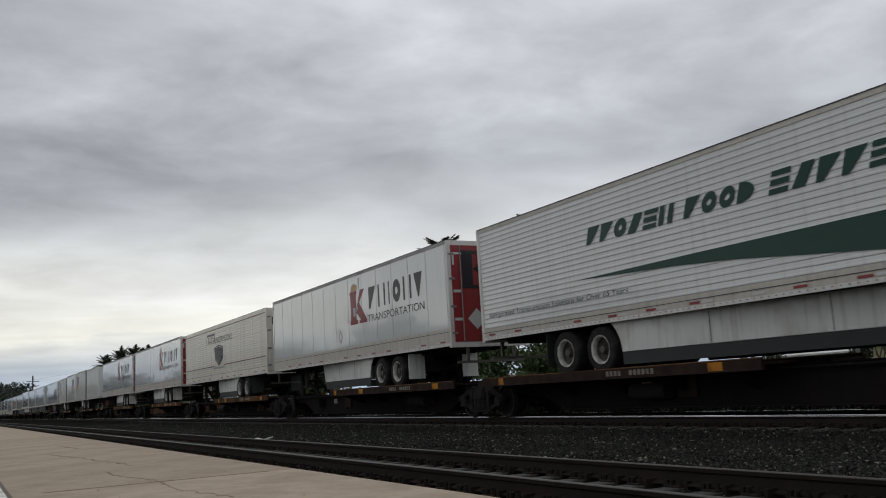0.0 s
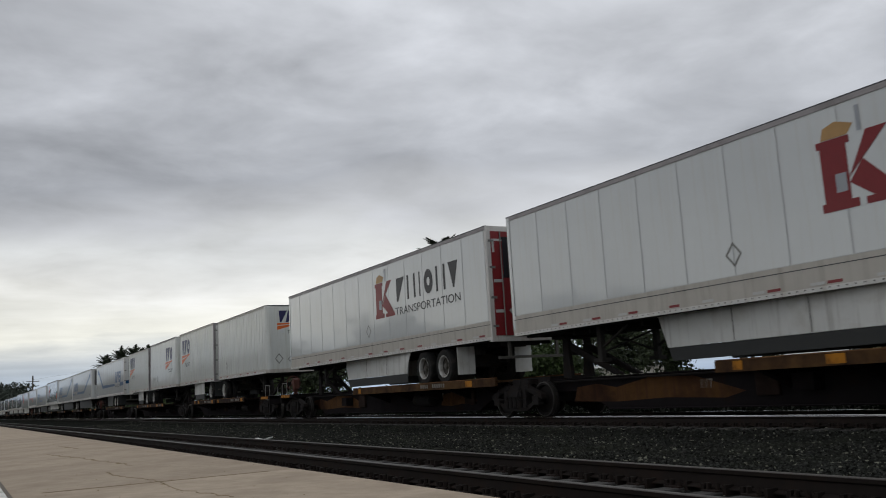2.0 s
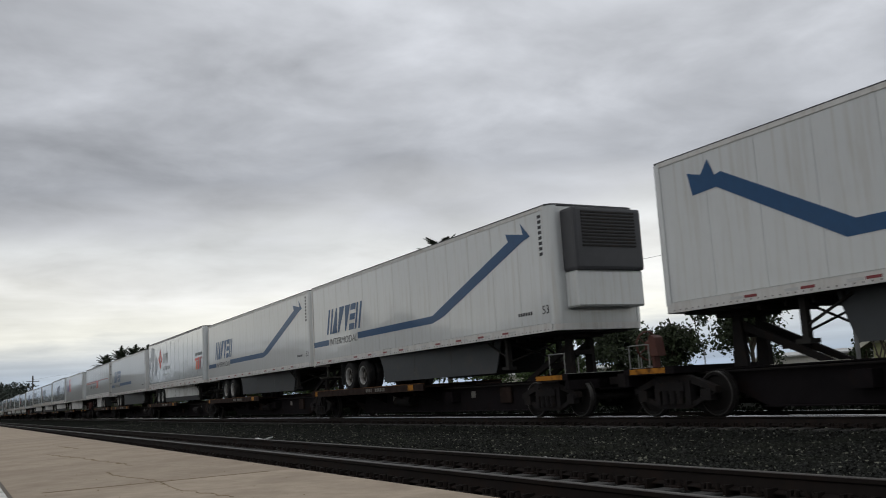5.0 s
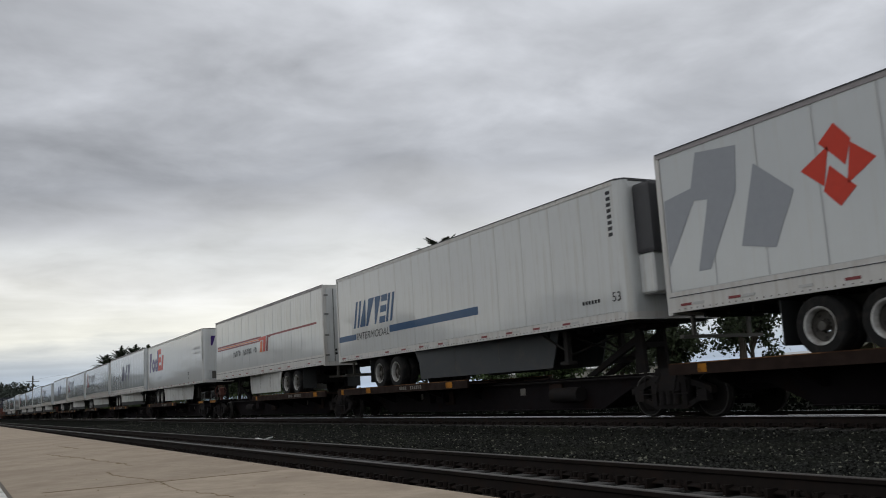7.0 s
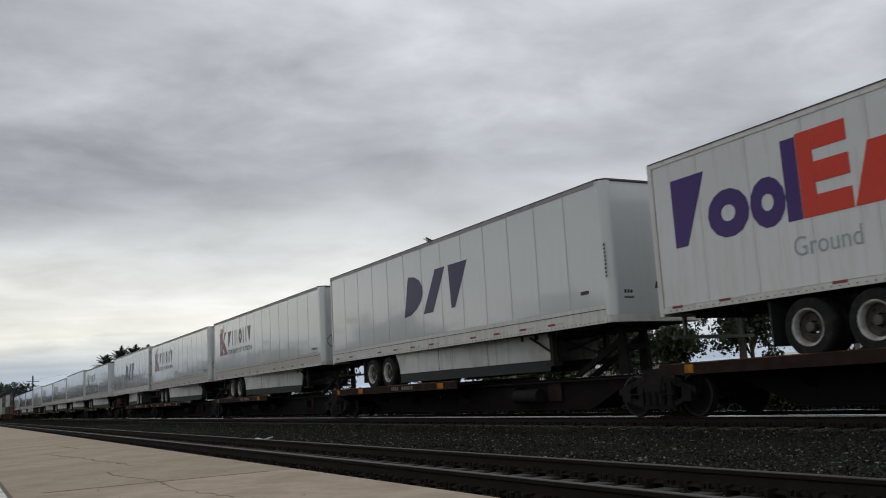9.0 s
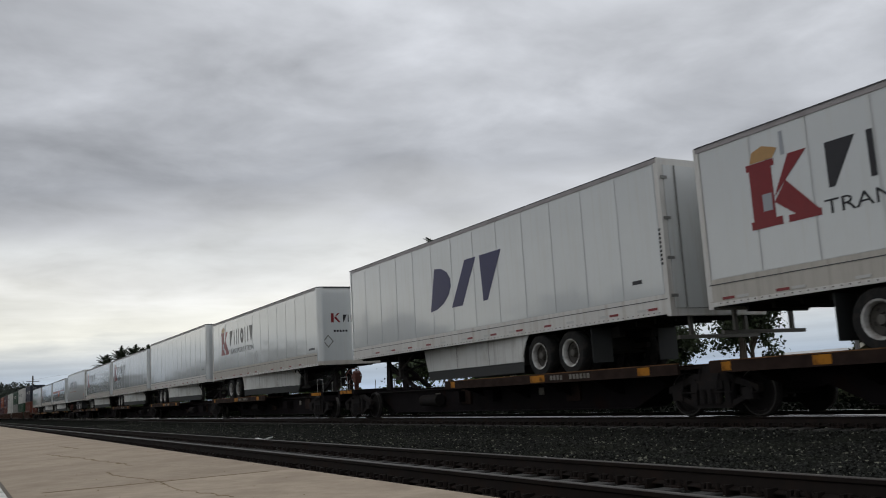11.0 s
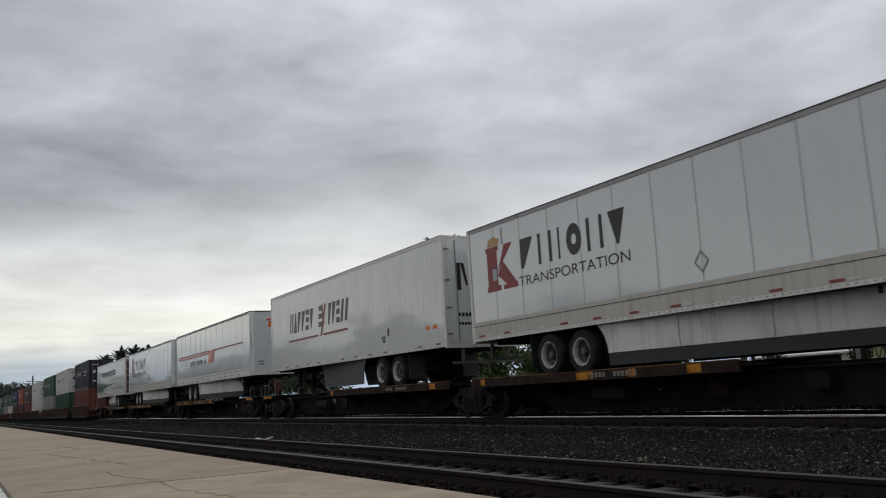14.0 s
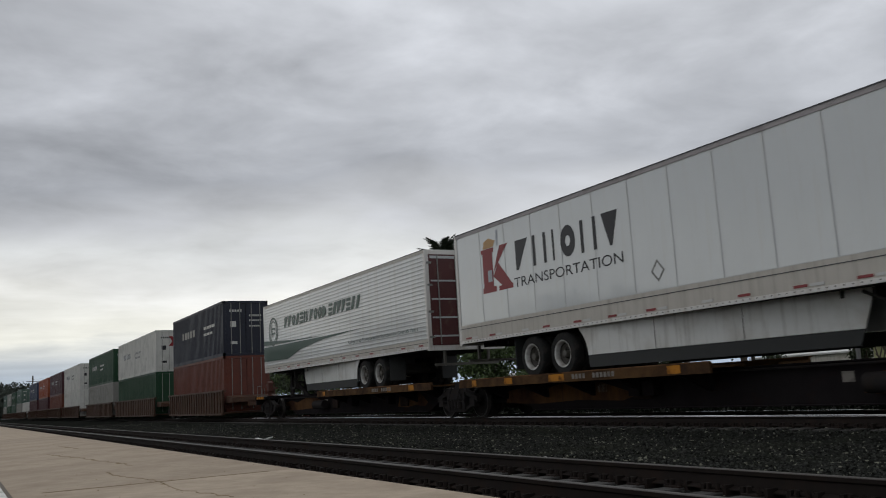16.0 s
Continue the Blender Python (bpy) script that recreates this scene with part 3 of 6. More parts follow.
def trailer(name, label, s, L, rear_right, style, paint, zt=5.0, skirt=(5.4, 12.3), skirt_mat="skirt_white", rubber=True, doors="white_dull", reefer="", low=0.42, rail="rail_alu", pup=False, flap="rubber_dark", axles=(3.4, 4.65)):
    """A road trailer on the train. Worked out with its rear at x = 0 and its nose at x = L, and turned about where its rear leads."""
    root = thing(name, label, "trailer", "trailers on the train", (s, SIDE, DECK))
    up = Matrix.Translation((0, 0, -DECK))
    F = up @ (pose(L, WIDE, 0, 0, 0, 180) if rear_right else Matrix.Identity(4))
    zb = 2.0

    def add(nm, key, mat, build, m=None, lab="", smooth=False):
        return piece(nm, shape((key, round(L, 1), zt), mat, build, smooth), root, F @ m if m is not None else F, lab)
    core = "seam_grey" if style == "panels" else paint
    add("body", "body" + style, core, lambda bm: prism(bm, rounded_plan(L, 0.2, 0.006 if style in ("panels", "posts") else 0.02), "z", zb + 0.05, zt - 0.05))
    add("nose_wall", "nose", paint, lambda bm: (prism(bm, [(L - 0.22, 0.012), (L - 0.2, 0.012)] + [(x + 0.008, y if 0.2 < y < WIDE - 0.2 else y + (-0.008 if y < 1 else 0.008))
                                                       for x, y in rounded_plan(L)[2:-1]] + [(L - 0.2, WIDE - 0.012), (L - 0.22, WIDE - 0.012)], "z", zb + 0.12, zt - 0.1)), smooth=False)
    # side skin
    z0, z1 = zb + low, zt - 0.10
    x0, x1 = 0.12, L - 0.24
    for far in (0, 1):
        ya = WIDE - 0.02 if far else 0.0
        yb = WIDE if far else 0.02
        if style in ("panels", "plain"):
            gap = 0.02 if style == "panels" else 0.004
            n = max(6, round((x1 - x0) / 1.225))
            w = (x1 - x0) / n
            if far != (1 if rear_right else 0):
                piece("side_panel", shape(("sheet", round(L, 1), zt, low, far), paint, boxes((x0, x1, ya, yb, z0, z1))), root, F)
                continue
            for i in range(n):
                piece("side_panel", shape(("panel", round(w, 3), zt, low, far, gap), paint, boxes((gap, w - gap, ya, yb, z0, z1))), root, F @ pose(x0 + i * w, 0, 0))
        elif style == "slats":
            n = 21
            h = (z1 - z0) / n
            for i in range(n):
                def slat(bm, h=h):
                    o = ya if not far else yb
                    k = -1 if not far else 1
                    prism(bm, [(o + k * 0.0, 0.0), (o + k * 0.007, 0.014), (o + k * 0.007, h * 0.35), (o + k * 0.002, h * 0.48), (o + k * 0.002, h - 0.004), (o - k * 0.02, h - 0.004), (o - k * 0.02, 0)], "x", x0, x1)
                piece("side_slat", shape(("slat", round(L, 1), zt, low, far), paint, slat), root, F @ pose(0, 0, z0 + i * h))
        else:
            n = round((x1 - x0) / 0.43)
            w = (x1 - x0) / n
            for i in range(n + 1):
                k = -1 if not far else 1
                o = 0.0 if not far else WIDE
                piece("side_post", shape(("post", zt, low, far), paint, lambda bm: prism(bm, [(-0.07, o - k * 0.03), (-0.045, o + k * 0.010), (0.045, o + k * 0.010), (0.07, o - k * 0.03)], "z", z0, z1)),
                      root, F @ pose(x0 + i * w, 0, 0))
    for y0, y1 in ((-0.014, 0.05), (WIDE - 0.05, WIDE + 0.014)):
        add("top_rail", "top%g" % y0, "rail_dusk" if style == "panels" else rail, boxes((0.03, L - 0.19, y0, y1, zt - 0.10, zt - 0.012)))
        add("roof_edge", "edge%g" % y0, "roof_edge", boxes((0.02, L - 0.12, y0 - 0.008, y1, zt - 0.012, zt + 0.012)))
        add("bottom_rail", "bot%g%g" % (y0, low), rail, boxes((0.03, L - 0.19, y0 * 0.7 + (0 if y0 < 0 else 0.3 * WIDE - 0.015), y1, zb, zb + low - 0.012),
                                                            (0.03, L - 0.19, y0, y1 if y0 < 0 else WIDE + 0.016, zb, zb + 0.09)))
    # rivets and tape on the side towards the platform
    yy = WIDE + 0.018 if rear_right else -0.018
    o = 1 if rear_right else -1
    rv = add("rivets", "riv%g" % o, "hub_grey", lambda bm: [bx(bm, x - 0.012, x + 0.012, min(yy, yy + o * 0.006), max(yy, yy + o * 0.006), zb + 0.03, zb + 0.052) for x in np.arange(0.3, L - 0.3, 0.16)])
    rv["kind"] = "stuff"
    tz = 0.10 if low > 0.25 else 0.075
    add("rail_lip", "lip%g" % o, "rail_white", boxes((0.04, L - 0.2, min(yy - o * 0.05, yy), max(yy - o * 0.05, yy), zb - 0.006, zb + 0.072)))
    # dark strip painted as the shadow under the bottom rail's upper lip
    if low > 0.25:
        add("rail_seam", "seam%g%g" % (o, low), "roof_edge", boxes((0.05, L - 0.22, min(yy - o * 0.008, yy), max(yy - o * 0.008, yy), zb + low - 0.115, zb + low - 0.100)))
    for i in range(int(L / 1.25)):
        for j, mt in ((0, "red_tape"), (1, "white_tape")):
            if (i * 7 + j * 3) % 5 == 4:
                continue
            piece("reflector", shape(("tape", o, tz), mt, boxes((0, 0.28, min(yy - o * 0.006, yy + o * 0.004), max(yy - o * 0.006, yy + o * 0.004), zb + tz, zb + tz + 0.048))), root, F @ pose(0.35 + i * 1.22 + j * 0.33, 0, 0.0))
    add("roof", "roof", "roof_skin", boxes((0.04, L - 0.12, 0.06, WIDE - 0.06, zt - 0.06, zt + 0.004)))
    add("nose_cap", "cap", "roof_edge" if paint != "cream_paint" else paint, lambda bm: prism(bm, [(L - 0.2, 0.0)] + [(x + 0.012, y) for x, y in rounded_plan(L, 0.2, 0.004)[2:-1]] + [(L - 0.2, WIDE)], "z", zt - 0.03, zt + 0.012))
    for y0, o in ((0.2, 1), (WIDE - 0.2, -1)):
        arc = [(L - 0.2 + 0.222 * math.sin(math.pi / 2 * i / 6), y0 - o * 0.215 * math.cos(math.pi / 2 * i / 6)) for i in range(7)]
        add("corner_post", "cpost%g" % y0, paint, lambda bm, arc=arc, y0=y0: prism(bm, [(L - 0.26, arc[0][1])] + arc + [(L - 0.1, y0)], "z", zb + 0.15, zt - 0.03))
    add("nose_sill", "sill", rail, lambda bm: prism(bm, [(L - 0.2, 0.0)] + [(x + 0.014, y) for x, y in rounded_plan(L, 0.2, 0.002)[2:-1]] + [(L - 0.2, WIDE)], "z", zb, zb + 0.16))
    add("floor_frame", "floor", "under_dark", lambda bm: (bx(bm, 0.05, L - 0.3, 0.06, WIDE - 0.06, zb + 0.01, zb + 0.045),
                                                         [bx(bm, x, x + 0.06, 0.5, WIDE - 0.5, zb - 0.12, zb) for x in np.arange(0.4, L - 1.8, 0.6)],
                                                         bx(bm, L - 1.9, L - 0.25, 0.3, WIDE - 0.3, zb - 0.05, zb)))
    # rear frame and doors
    add("rear_frame", "rframe", "rail_dusk" if pup else "rail_white" if rail == "rail_alu" else rail, boxes((-0.02, 0.1, -0.012, 0.11, zb - 0.05, zt), (-0.02, 0.1, WIDE - 0.11, WIDE + 0.012, zb - 0.05, zt), (-0.02, 0.1, 0.11, WIDE - 0.11, zt - 0.14, zt - 0.002), (-0.02, 0.1, 0.11, WIDE - 0.11, zb - 0.05, zb + 0.1)))
    for a, b in ((0.115, WIDE / 2 - 0.006), (WIDE / 2 + 0.006, WIDE - 0.115)):
        d = add("door", "door%g" % a, doors, boxes((-0.035, 0.05, a, b, zb + 0.104, zt - 0.144)))
        for y in (a + 0.28, b - 0.28):
            piece("lock_rod", shape(("rod", zt), "steel", lambda bm: tube(bm, (-0.055, 0, zb + 0.12), (-0.055, 0, zt - 0.15), 0.017, n=6)), d, pose(0, y, 0))
        yh = a if a < 1 else b
        for z in (zb + 0.35, zb + 1.1, zb + 1.9, zt - 0.4):
            piece("hinge", shape("hinge", "steel", boxes((-0.05, -0.02, -0.08, 0.08, -0.03, 0.03))), d, pose(0, yh, z))
    add("rear_guard", "guard", "hub_grey", boxes((0.02, 0.1, 0.2, WIDE - 0.2, 1.50, 1.57), (0.03, 0.09, 0.5, 0.58, 1.57, zb), (0.03, 0.09, WIDE - 0.58, WIDE - 0.5, 1.57, zb)))
    # running gear
    axles = (0.9,) if pup else axles
    add("bogie_frame", "bogie%g" % axles[0], "under_dark", boxes((axles[0] - 0.9, axles[-1] + 0.9, 0.75, 0.9, 1.72, 1.95), (axles[0] - 0.9, axles[-1] + 0.9, WIDE - 0.9, WIDE - 0.75, 1.72, 1.95),
                                                   (axles[0] - 0.05, axles[0] + 0.05, 0.7, WIDE - 0.7, 1.5, 1.75), (axles[-1] - 0.05, axles[-1] + 0.05, 0.7, WIDE - 0.7, 1.5, 1.75)))
    add_wheels(root, F, axles, 1 if rear_right else 0)
    for y in (0.06, WIDE - 0.62):
        add("mud_flap", "flap%g%g" % (y, axles[0]), flap, boxes((axles[0] - 0.78, axles[0] - 0.76, y, y + 0.56, 1.18, 1.95)))
    xl = L - (2.1 if pup else 3.0)
    for y in (0.42, WIDE - 0.54):
        leg = add("landing_leg", "leg%g" % y, "under_dark", lambda bm, y=y: (bx(bm, xl, xl + 0.13, y, y + 0.12, 1.28, zb), bx(bm, xl - 0.09, xl + 0.22, y - 0.07, y + 0.19, 1.2, 1.28),
                                                                         tube(bm, (xl + 0.06, y + 0.06, 1.5), (xl - 0.9, y + 0.06, zb - 0.05), 0.03, n=5)))
    add("leg_brace", "brace", "under_dark", lambda bm: (tube(bm, (xl + 0.06, 0.5, 1.4), (xl + 0.06, WIDE - 0.5, zb - 0.1), 0.025, n=5), tube(bm, (xl + 0.06, WIDE - 0.5, 1.4), (xl + 0.06, 0.5, zb - 0.1), 0.025, n=5)))
    if skirt:
        a, b = skirt
        def skirt_sheet(bm, pts, y, thick):
            """An upright sheet whose front end draws in under the floor."""
            prism(bm, pts, "y", y, y + thick)
            for v in bm.verts:
                v.co.y += (1 if y < 1 else -1) * 0.07 * max(0.0, v.co.x - a)
        for y in (0.085, WIDE - 0.11):
            sk = add("side_skirt", "skirt%g%g%g" % (a, b, y), skirt_mat, lambda bm, y=y: skirt_sheet(bm, [(a - 0.30, zb + 0.02), (b, zb + 0.02), (b - 0.24, 1.36), (a + 0.03, 1.36), (a + 0.02, 1.5), (a - 0.03, 1.66), (a - 0.12, 1.82)] if not pup else [(a, zb + 0.02), (b, zb + 0.02), (b, 1.36), (a, 1.36)], y, 0.025))
            if not pup and (y > 1) == rear_right:
                for f in (0.3, 0.62):
                    xs = a + (b - a) * f
                    ys = y + (1 if y < 1 else -1) * 0.07 * (xs - a) + (-0.004 if y < 1 else 0.026)
                    piece("skirt_joint", shape(("joint", y), "hub_grey", boxes((0, 0.018, 0, 0.003, 1.37, zb - 0.03))), sk, pose(xs, ys, 0))
            if rubber:
                piece("rubber_strip", shape(("strip", a, b, y, L), "rubber_dark", lambda bm, y=y: skirt_sheet(bm, [(a + 0.03, 1.352), (b - 0.25, 1.352), (b - 0.36, 1.09), (a + 0.04, 1.09)], y + 0.006, 0.014)), sk)
            else:
                piece("skirt_edge", shape(("strip2", a, b, y, L), skirt_mat, lambda bm, y=y: skirt_sheet(bm, [(a + 0.03, 1.375), (b - 0.24, 1.375), (b - 0.34, 1.15), (a + 0.05, 1.15)], y + 0.004, 0.016)), sk)
    if reefer:
        u = add("cooling_unit", "reef", reefer, lambda bm: (bx(bm, L + 0.01, L + 0.55, 0.28, WIDE - 0.28, 3.35, 4.85), bevel(bm, 0.08, 2)), lab="dark cooling unit on the nose")
        piece("grille", shape(("grille", L), "under_dark", lambda bm: [bx(bm, L + 0.55, L + 0.57, 0.5, WIDE - 0.5, z, z + 0.04) for z in np.arange(3.9, 4.7, 0.08)]), u)
        add("cooling_base", "reefb", paint, lambda bm: (bx(bm, L + 0.01, L + 0.48, 0.3, WIDE - 0.3, 2.5, 3.35), bevel(bm, 0.04)))
    MOVERS.append((root, s, SIDE, DECK))
    root["L"] = L
    return root


# ---- lettering and painted shapes on the trailers ----
def figures(name, polys):
    """Word marks fall apart into their single figures; other marks stay whole."""
    if name not in ("word_mark", "nose_mark", "door_mark", "stripe"):
        return [polys]
    out, end = [], None
    for p in polys:
        lo, hi = min(u for u, _ in p), max(u for u, _ in p)
        if out and lo < end[1] - 0.001 and hi > end[0] + 0.001:
            out[-1].append(p)
            end = (min(lo, end[0]), max(hi, end[1]))
        else:
            out.append([p])
            end = (lo, hi)
    return out


def painted(root, name, polys, mat, axis, at, deep, label):
    for group in figures(name, polys):
        bm = bmesh.new()
        for p in group:
            prism(bm, p, axis, at, at + deep)
        bmesh.ops.remove_doubles(bm, verts=bm.verts[:], dist=1e-4)
        bmesh.ops.translate(bm, verts=bm.verts[:], vec=(0, 0, -DECK))
        ob = part(name, bm, mat, root, label)
        if name.endswith("_bars"):
            ob["kind"] = "stuff"


def paint_shapes(root, name, polys, mat, y=-0.006, label=""):
    """Flat painted outlines (u, z) on the near side, a millimetre or two thick."""
    painted(root, name, polys, mat, "y", y, 0.0015, label)


def end_shapes(root, name, polys, mat, x, label="", deep=0.0015):
    """The same on the leading end wall; outlines (y, z)."""
    painted(root, name, polys, mat, "x", x, deep, label)


def rect(u0, u1, z0, z1, lean=0.0):
    return [(u0, z0), (u1, z0), (u1 + lean, z1), (u0 + lean, z1)]


WORDS = {}


def words(root, text, u0, u1, z0, z1, mat, lean=0.0, y=-0.006, end_x=None):
    """A line of plain lettering, fitted into a box on the near side or on the leading end."""
    if text not in WORDS:
        cu = bpy.data.curves.new("line", "FONT")
        cu.body, cu.extrude = text, 0.0
        ob = bpy.data.objects.new("line", cu)
        scene.collection.objects.link(ob)
        me = bpy.data.meshes.new_from_object(ob.evaluated_get(bpy.context.evaluated_depsgraph_get()))
        co = np.empty(len(me.vertices) * 3)
        me.vertices.foreach_get("co", co)
        WORDS[text] = (co.reshape(-1, 3), [tuple(p.vertices) for p in me.polygons])
        bpy.data.objects.remove(ob)
        bpy.data.curves.remove(cu)
    co, faces = WORDS[text]
    lo, hi = co.min(0), co.max(0)
    n = (co - lo) / np.maximum(hi - lo, 1e-6)
    u = u0 + n[:, 0] * (u1 - u0) + n[:, 1] * lean
    z = z0 + n[:, 1] * (z1 - z0) - DECK
    k = np.full(len(u), y if end_x is None else end_x)
    v = np.stack([u, k, z], 1) if end_x is None else np.stack([k, u, z], 1)
    me = from_arrays(v, [f if end_x is not None else f for f in faces], mat)
    return piece("lettering", me, root, None, "printed words")


def glyph(kind, a, b, z0, z1, stem):
    """One plain figure of a word mark: bar, pair of bars, thick ring, half disc, stripes, triangle, wedge or slanted bar."""
    t, h, zm, m = (b - a) * stem, z1 - z0, (z0 + z1) / 2, (a + b) / 2
    if kind == "i":
        return [rect(m - t / 2, m + t / 2, z0, z1)]
    if kind == "n":
        return [rect(a, a + t, z0, z1), rect(b - t, b, z0, z1)]
    if kind == "o":
        out, k = [], 0.34
        for i in range(14):
            p, q = 2 * math.pi * i / 14, 2 * math.pi * (i + 1) / 14
            out.append([(m + (b - a) / 2 * f * math.cos(w), zm + h / 2 * f * math.sin(w)) for w, f in ((p, 1), (q, 1), (q, k), (p, k))])
        return out
    if kind == "d":
        return [[(a, z0), (a, z1)] + [(a + (b - a) * math.cos(radians(w)), zm + h / 2 * math.sin(radians(w))) for w in (67, 45, 22, 0, -22, -45, -67)]]
    if kind == "e":
        return [rect(a, b, z, z + h * 0.24) for z in (z0, zm - h * 0.12, z1 - h * 0.24)]
    if kind == "a":
        return [[(a, z0), (b, z0), (m + t / 3, z1), (m - t / 3, z1)]]
    if kind == "v":
        return [[(a, z1), (b, z1), (m + t / 3, z0), (m - t / 3, z0)]]
    if kind == "r":
        return [[(a, z0), (a + t, z0), (b, z1), (a, z1)]]
    return [[(b - t * 1.9, z1), (b, z1), (a + t * 1.9, z0), (a, z0)]]


def blocks(u0, u1, z0, z1, kinds, lean=0.0, stem=0.3, gap=0.16):
    """A row of plain figures that stands for a brand's word mark; narrow bars take less room."""
    wide = [0.5 if k == "i" else 1.0 for k in kinds]
    unit = (u1 - u0) / sum(wide)
    out, u = [], u0
    for k, w in zip(kinds, wide):
        st = stem / 0.5 if k == "i" else stem
        for p in glyph(k, u + gap * unit / 2, u + w * unit - gap * unit / 2, z0, z1, min(st, 0.9)):
            out.append([(x + lean * (z - z0) / (z1 - z0), z) for x, z in p])
        u += w * unit
    return out


def bars(u0, u1, z0, z1, n):
    w = (u1 - u0) / n
    return [rect(u0 + i * w, u0 + (i + 0.7) * w, z0, z1) for i in range(n)]


def diamond(u, z, a, b):
    o, i = [(u - a, z), (u, z - b), (u + a, z), (u, z + b)], [(u - a * 0.74, z), (u, z - b * 0.74), (u + a * 0.74, z), (u, z + b * 0.74)]
    return [[o[k], o[(k + 1) % 4], i[(k + 1) % 4], i[k]] for k in range(4)]


def disc(u, z, r, r2=0.0, n=24, a0=0.0, a1=360.0):
    out = []
    for i in range(n):
        a, b = radians(a0 + (a1 - a0) * i / n), radians(a0 + (a1 - a0) * (i + 1) / n)
        out.append([(u + r * math.cos(a), z + r * math.sin(a)), (u + r * math.cos(b), z + r * math.sin(b))] +
                   ([(u + r2 * math.cos(b), z + r2 * math.sin(b)), (u + r2 * math.cos(a), z + r2 * math.sin(a))] if r2 else [(u, z)]))
    return out


def mark_knight(r, k0, dia, L, lead):
    z0, z1 = 3.22, 4.38
    paint_shapes(r, "emblem", [rect(k0 + 0.06, k0 + 0.55, z0 + 0.14, z1 - 0.12), rect(k0, k0 + 0.68, z0, z0 + 0.14), rect(k0, k0 + 0.62, z1 - 0.12, z1),
                               [(k0 + 0.55, 3.62), (k0 + 0.95, z0 + 0.12), (k0 + 1.42, z0 + 0.12), (k0 + 0.82, 3.95)], [(k0 + 0.55, 3.7), (k0 + 0.82, 3.95), (k0 + 1.3, z1), (k0 + 0.92, z1)],
                               rect(k0 + 0.8, k0 + 1.46, z0, z0 + 0.12)], "decal_red", label="dark red emblem block")
    paint_shapes(r, "emblem_plume", [[(k0 + 0.1, z1 + 0.01), (k0 + 0.6, z1 + 0.01), (k0 + 0.72, z1 + 0.16), (k0 + 0.4, z1 + 0.27), (k0 + 0.16, z1 + 0.2)]], "decal_gold", label="golden plume")
    paint_shapes(r, "emblem_lance", [rect(k0 + 0.78, k0 + 0.86, z1 + 0.01, z1 + 0.42), rect(k0 + 0.3, k0 + 0.5, 3.5, 3.8)], "decal_grey", -0.0085, "grey lance")
    paint_shapes(r, "word_mark", blocks(k0 + 1.55, k0 + 5.75, 3.62, 4.36, "rnionv", 0, 0.2, 0.26), "decal_black", label="black slotted blocks of a word mark")
    words(r, "TRANSPORTATION", k0 + 1.52, k0 + 5.72, 3.2, 3.44, "decal_black")
    paint_shapes(r, "placard_holder", diamond(dia, 2.88, 0.2, 0.23), "steel", label="open metal placard diamond")
    if lead == "doors":
        end_shapes(r, "door_emblem", [rect(0.45, 0.8, 3.72, 4.62), rect(0.38, 0.95, 3.62, 3.72), rect(0.38, 0.95, 4.62, 4.72), [(0.8, 4.2), (1.5, 3.7), (1.9, 3.7), (1.15, 4.35)], [(0.85, 4.25), (1.15, 4.35), (1.85, 4.65), (1.5, 4.65)]],
                   "decal_black", L + 0.045, "black emblem on the doors")
        end_shapes(r, "placard", [[(0.55, 2.75), (0.85, 2.45), (1.15, 2.75), (0.85, 3.05)]], "white_tape", L + 0.045, "white placard diamond")
        end_shapes(r, "hazard_tape", [rect(0.13, 0.45, 4.6, 4.66), rect(0.13, 0.2, 4.3, 4.6), rect(0.13, 0.4, 3.5, 3.58), rect(0.13, 0.4, 2.7, 2.78)], "white_tape", L + 0.045)
    else:
        end_shapes(r, "nose_emblem", [rect(0.5, 0.62, 3.62, 3.98), [(0.62, 3.8), (0.82, 3.62), (0.9, 3.62), (0.72, 3.84)], [(0.62, 3.8), (0.72, 3.86), (0.88, 3.98), (0.78, 3.98)]], "decal_red", L + 0.012)
        end_shapes(r, "nose_mark", blocks(0.98, 2.1, 3.64, 3.92, "rnionv", 0, 0.2, 0.2) + bars(0.6, 1.2, 3.25, 3.33, 5), "decal_black", L + 0.012)
        end_shapes(r, "nose_placard", diamond(0.36, 2.9, 0.22, 0.26), "steel", L + 0.012)
        end_shapes(r, "air_lines", [rect(1.9, 2.25, 2.3, 2.62)], "hub_grey", L + 0.012, "grey air line box", 0.09)
        paint_shapes(r, "fleet_bars", bars(L - 1.15, L - 0.5, 2.62, 2.7, 5), "decal_black")


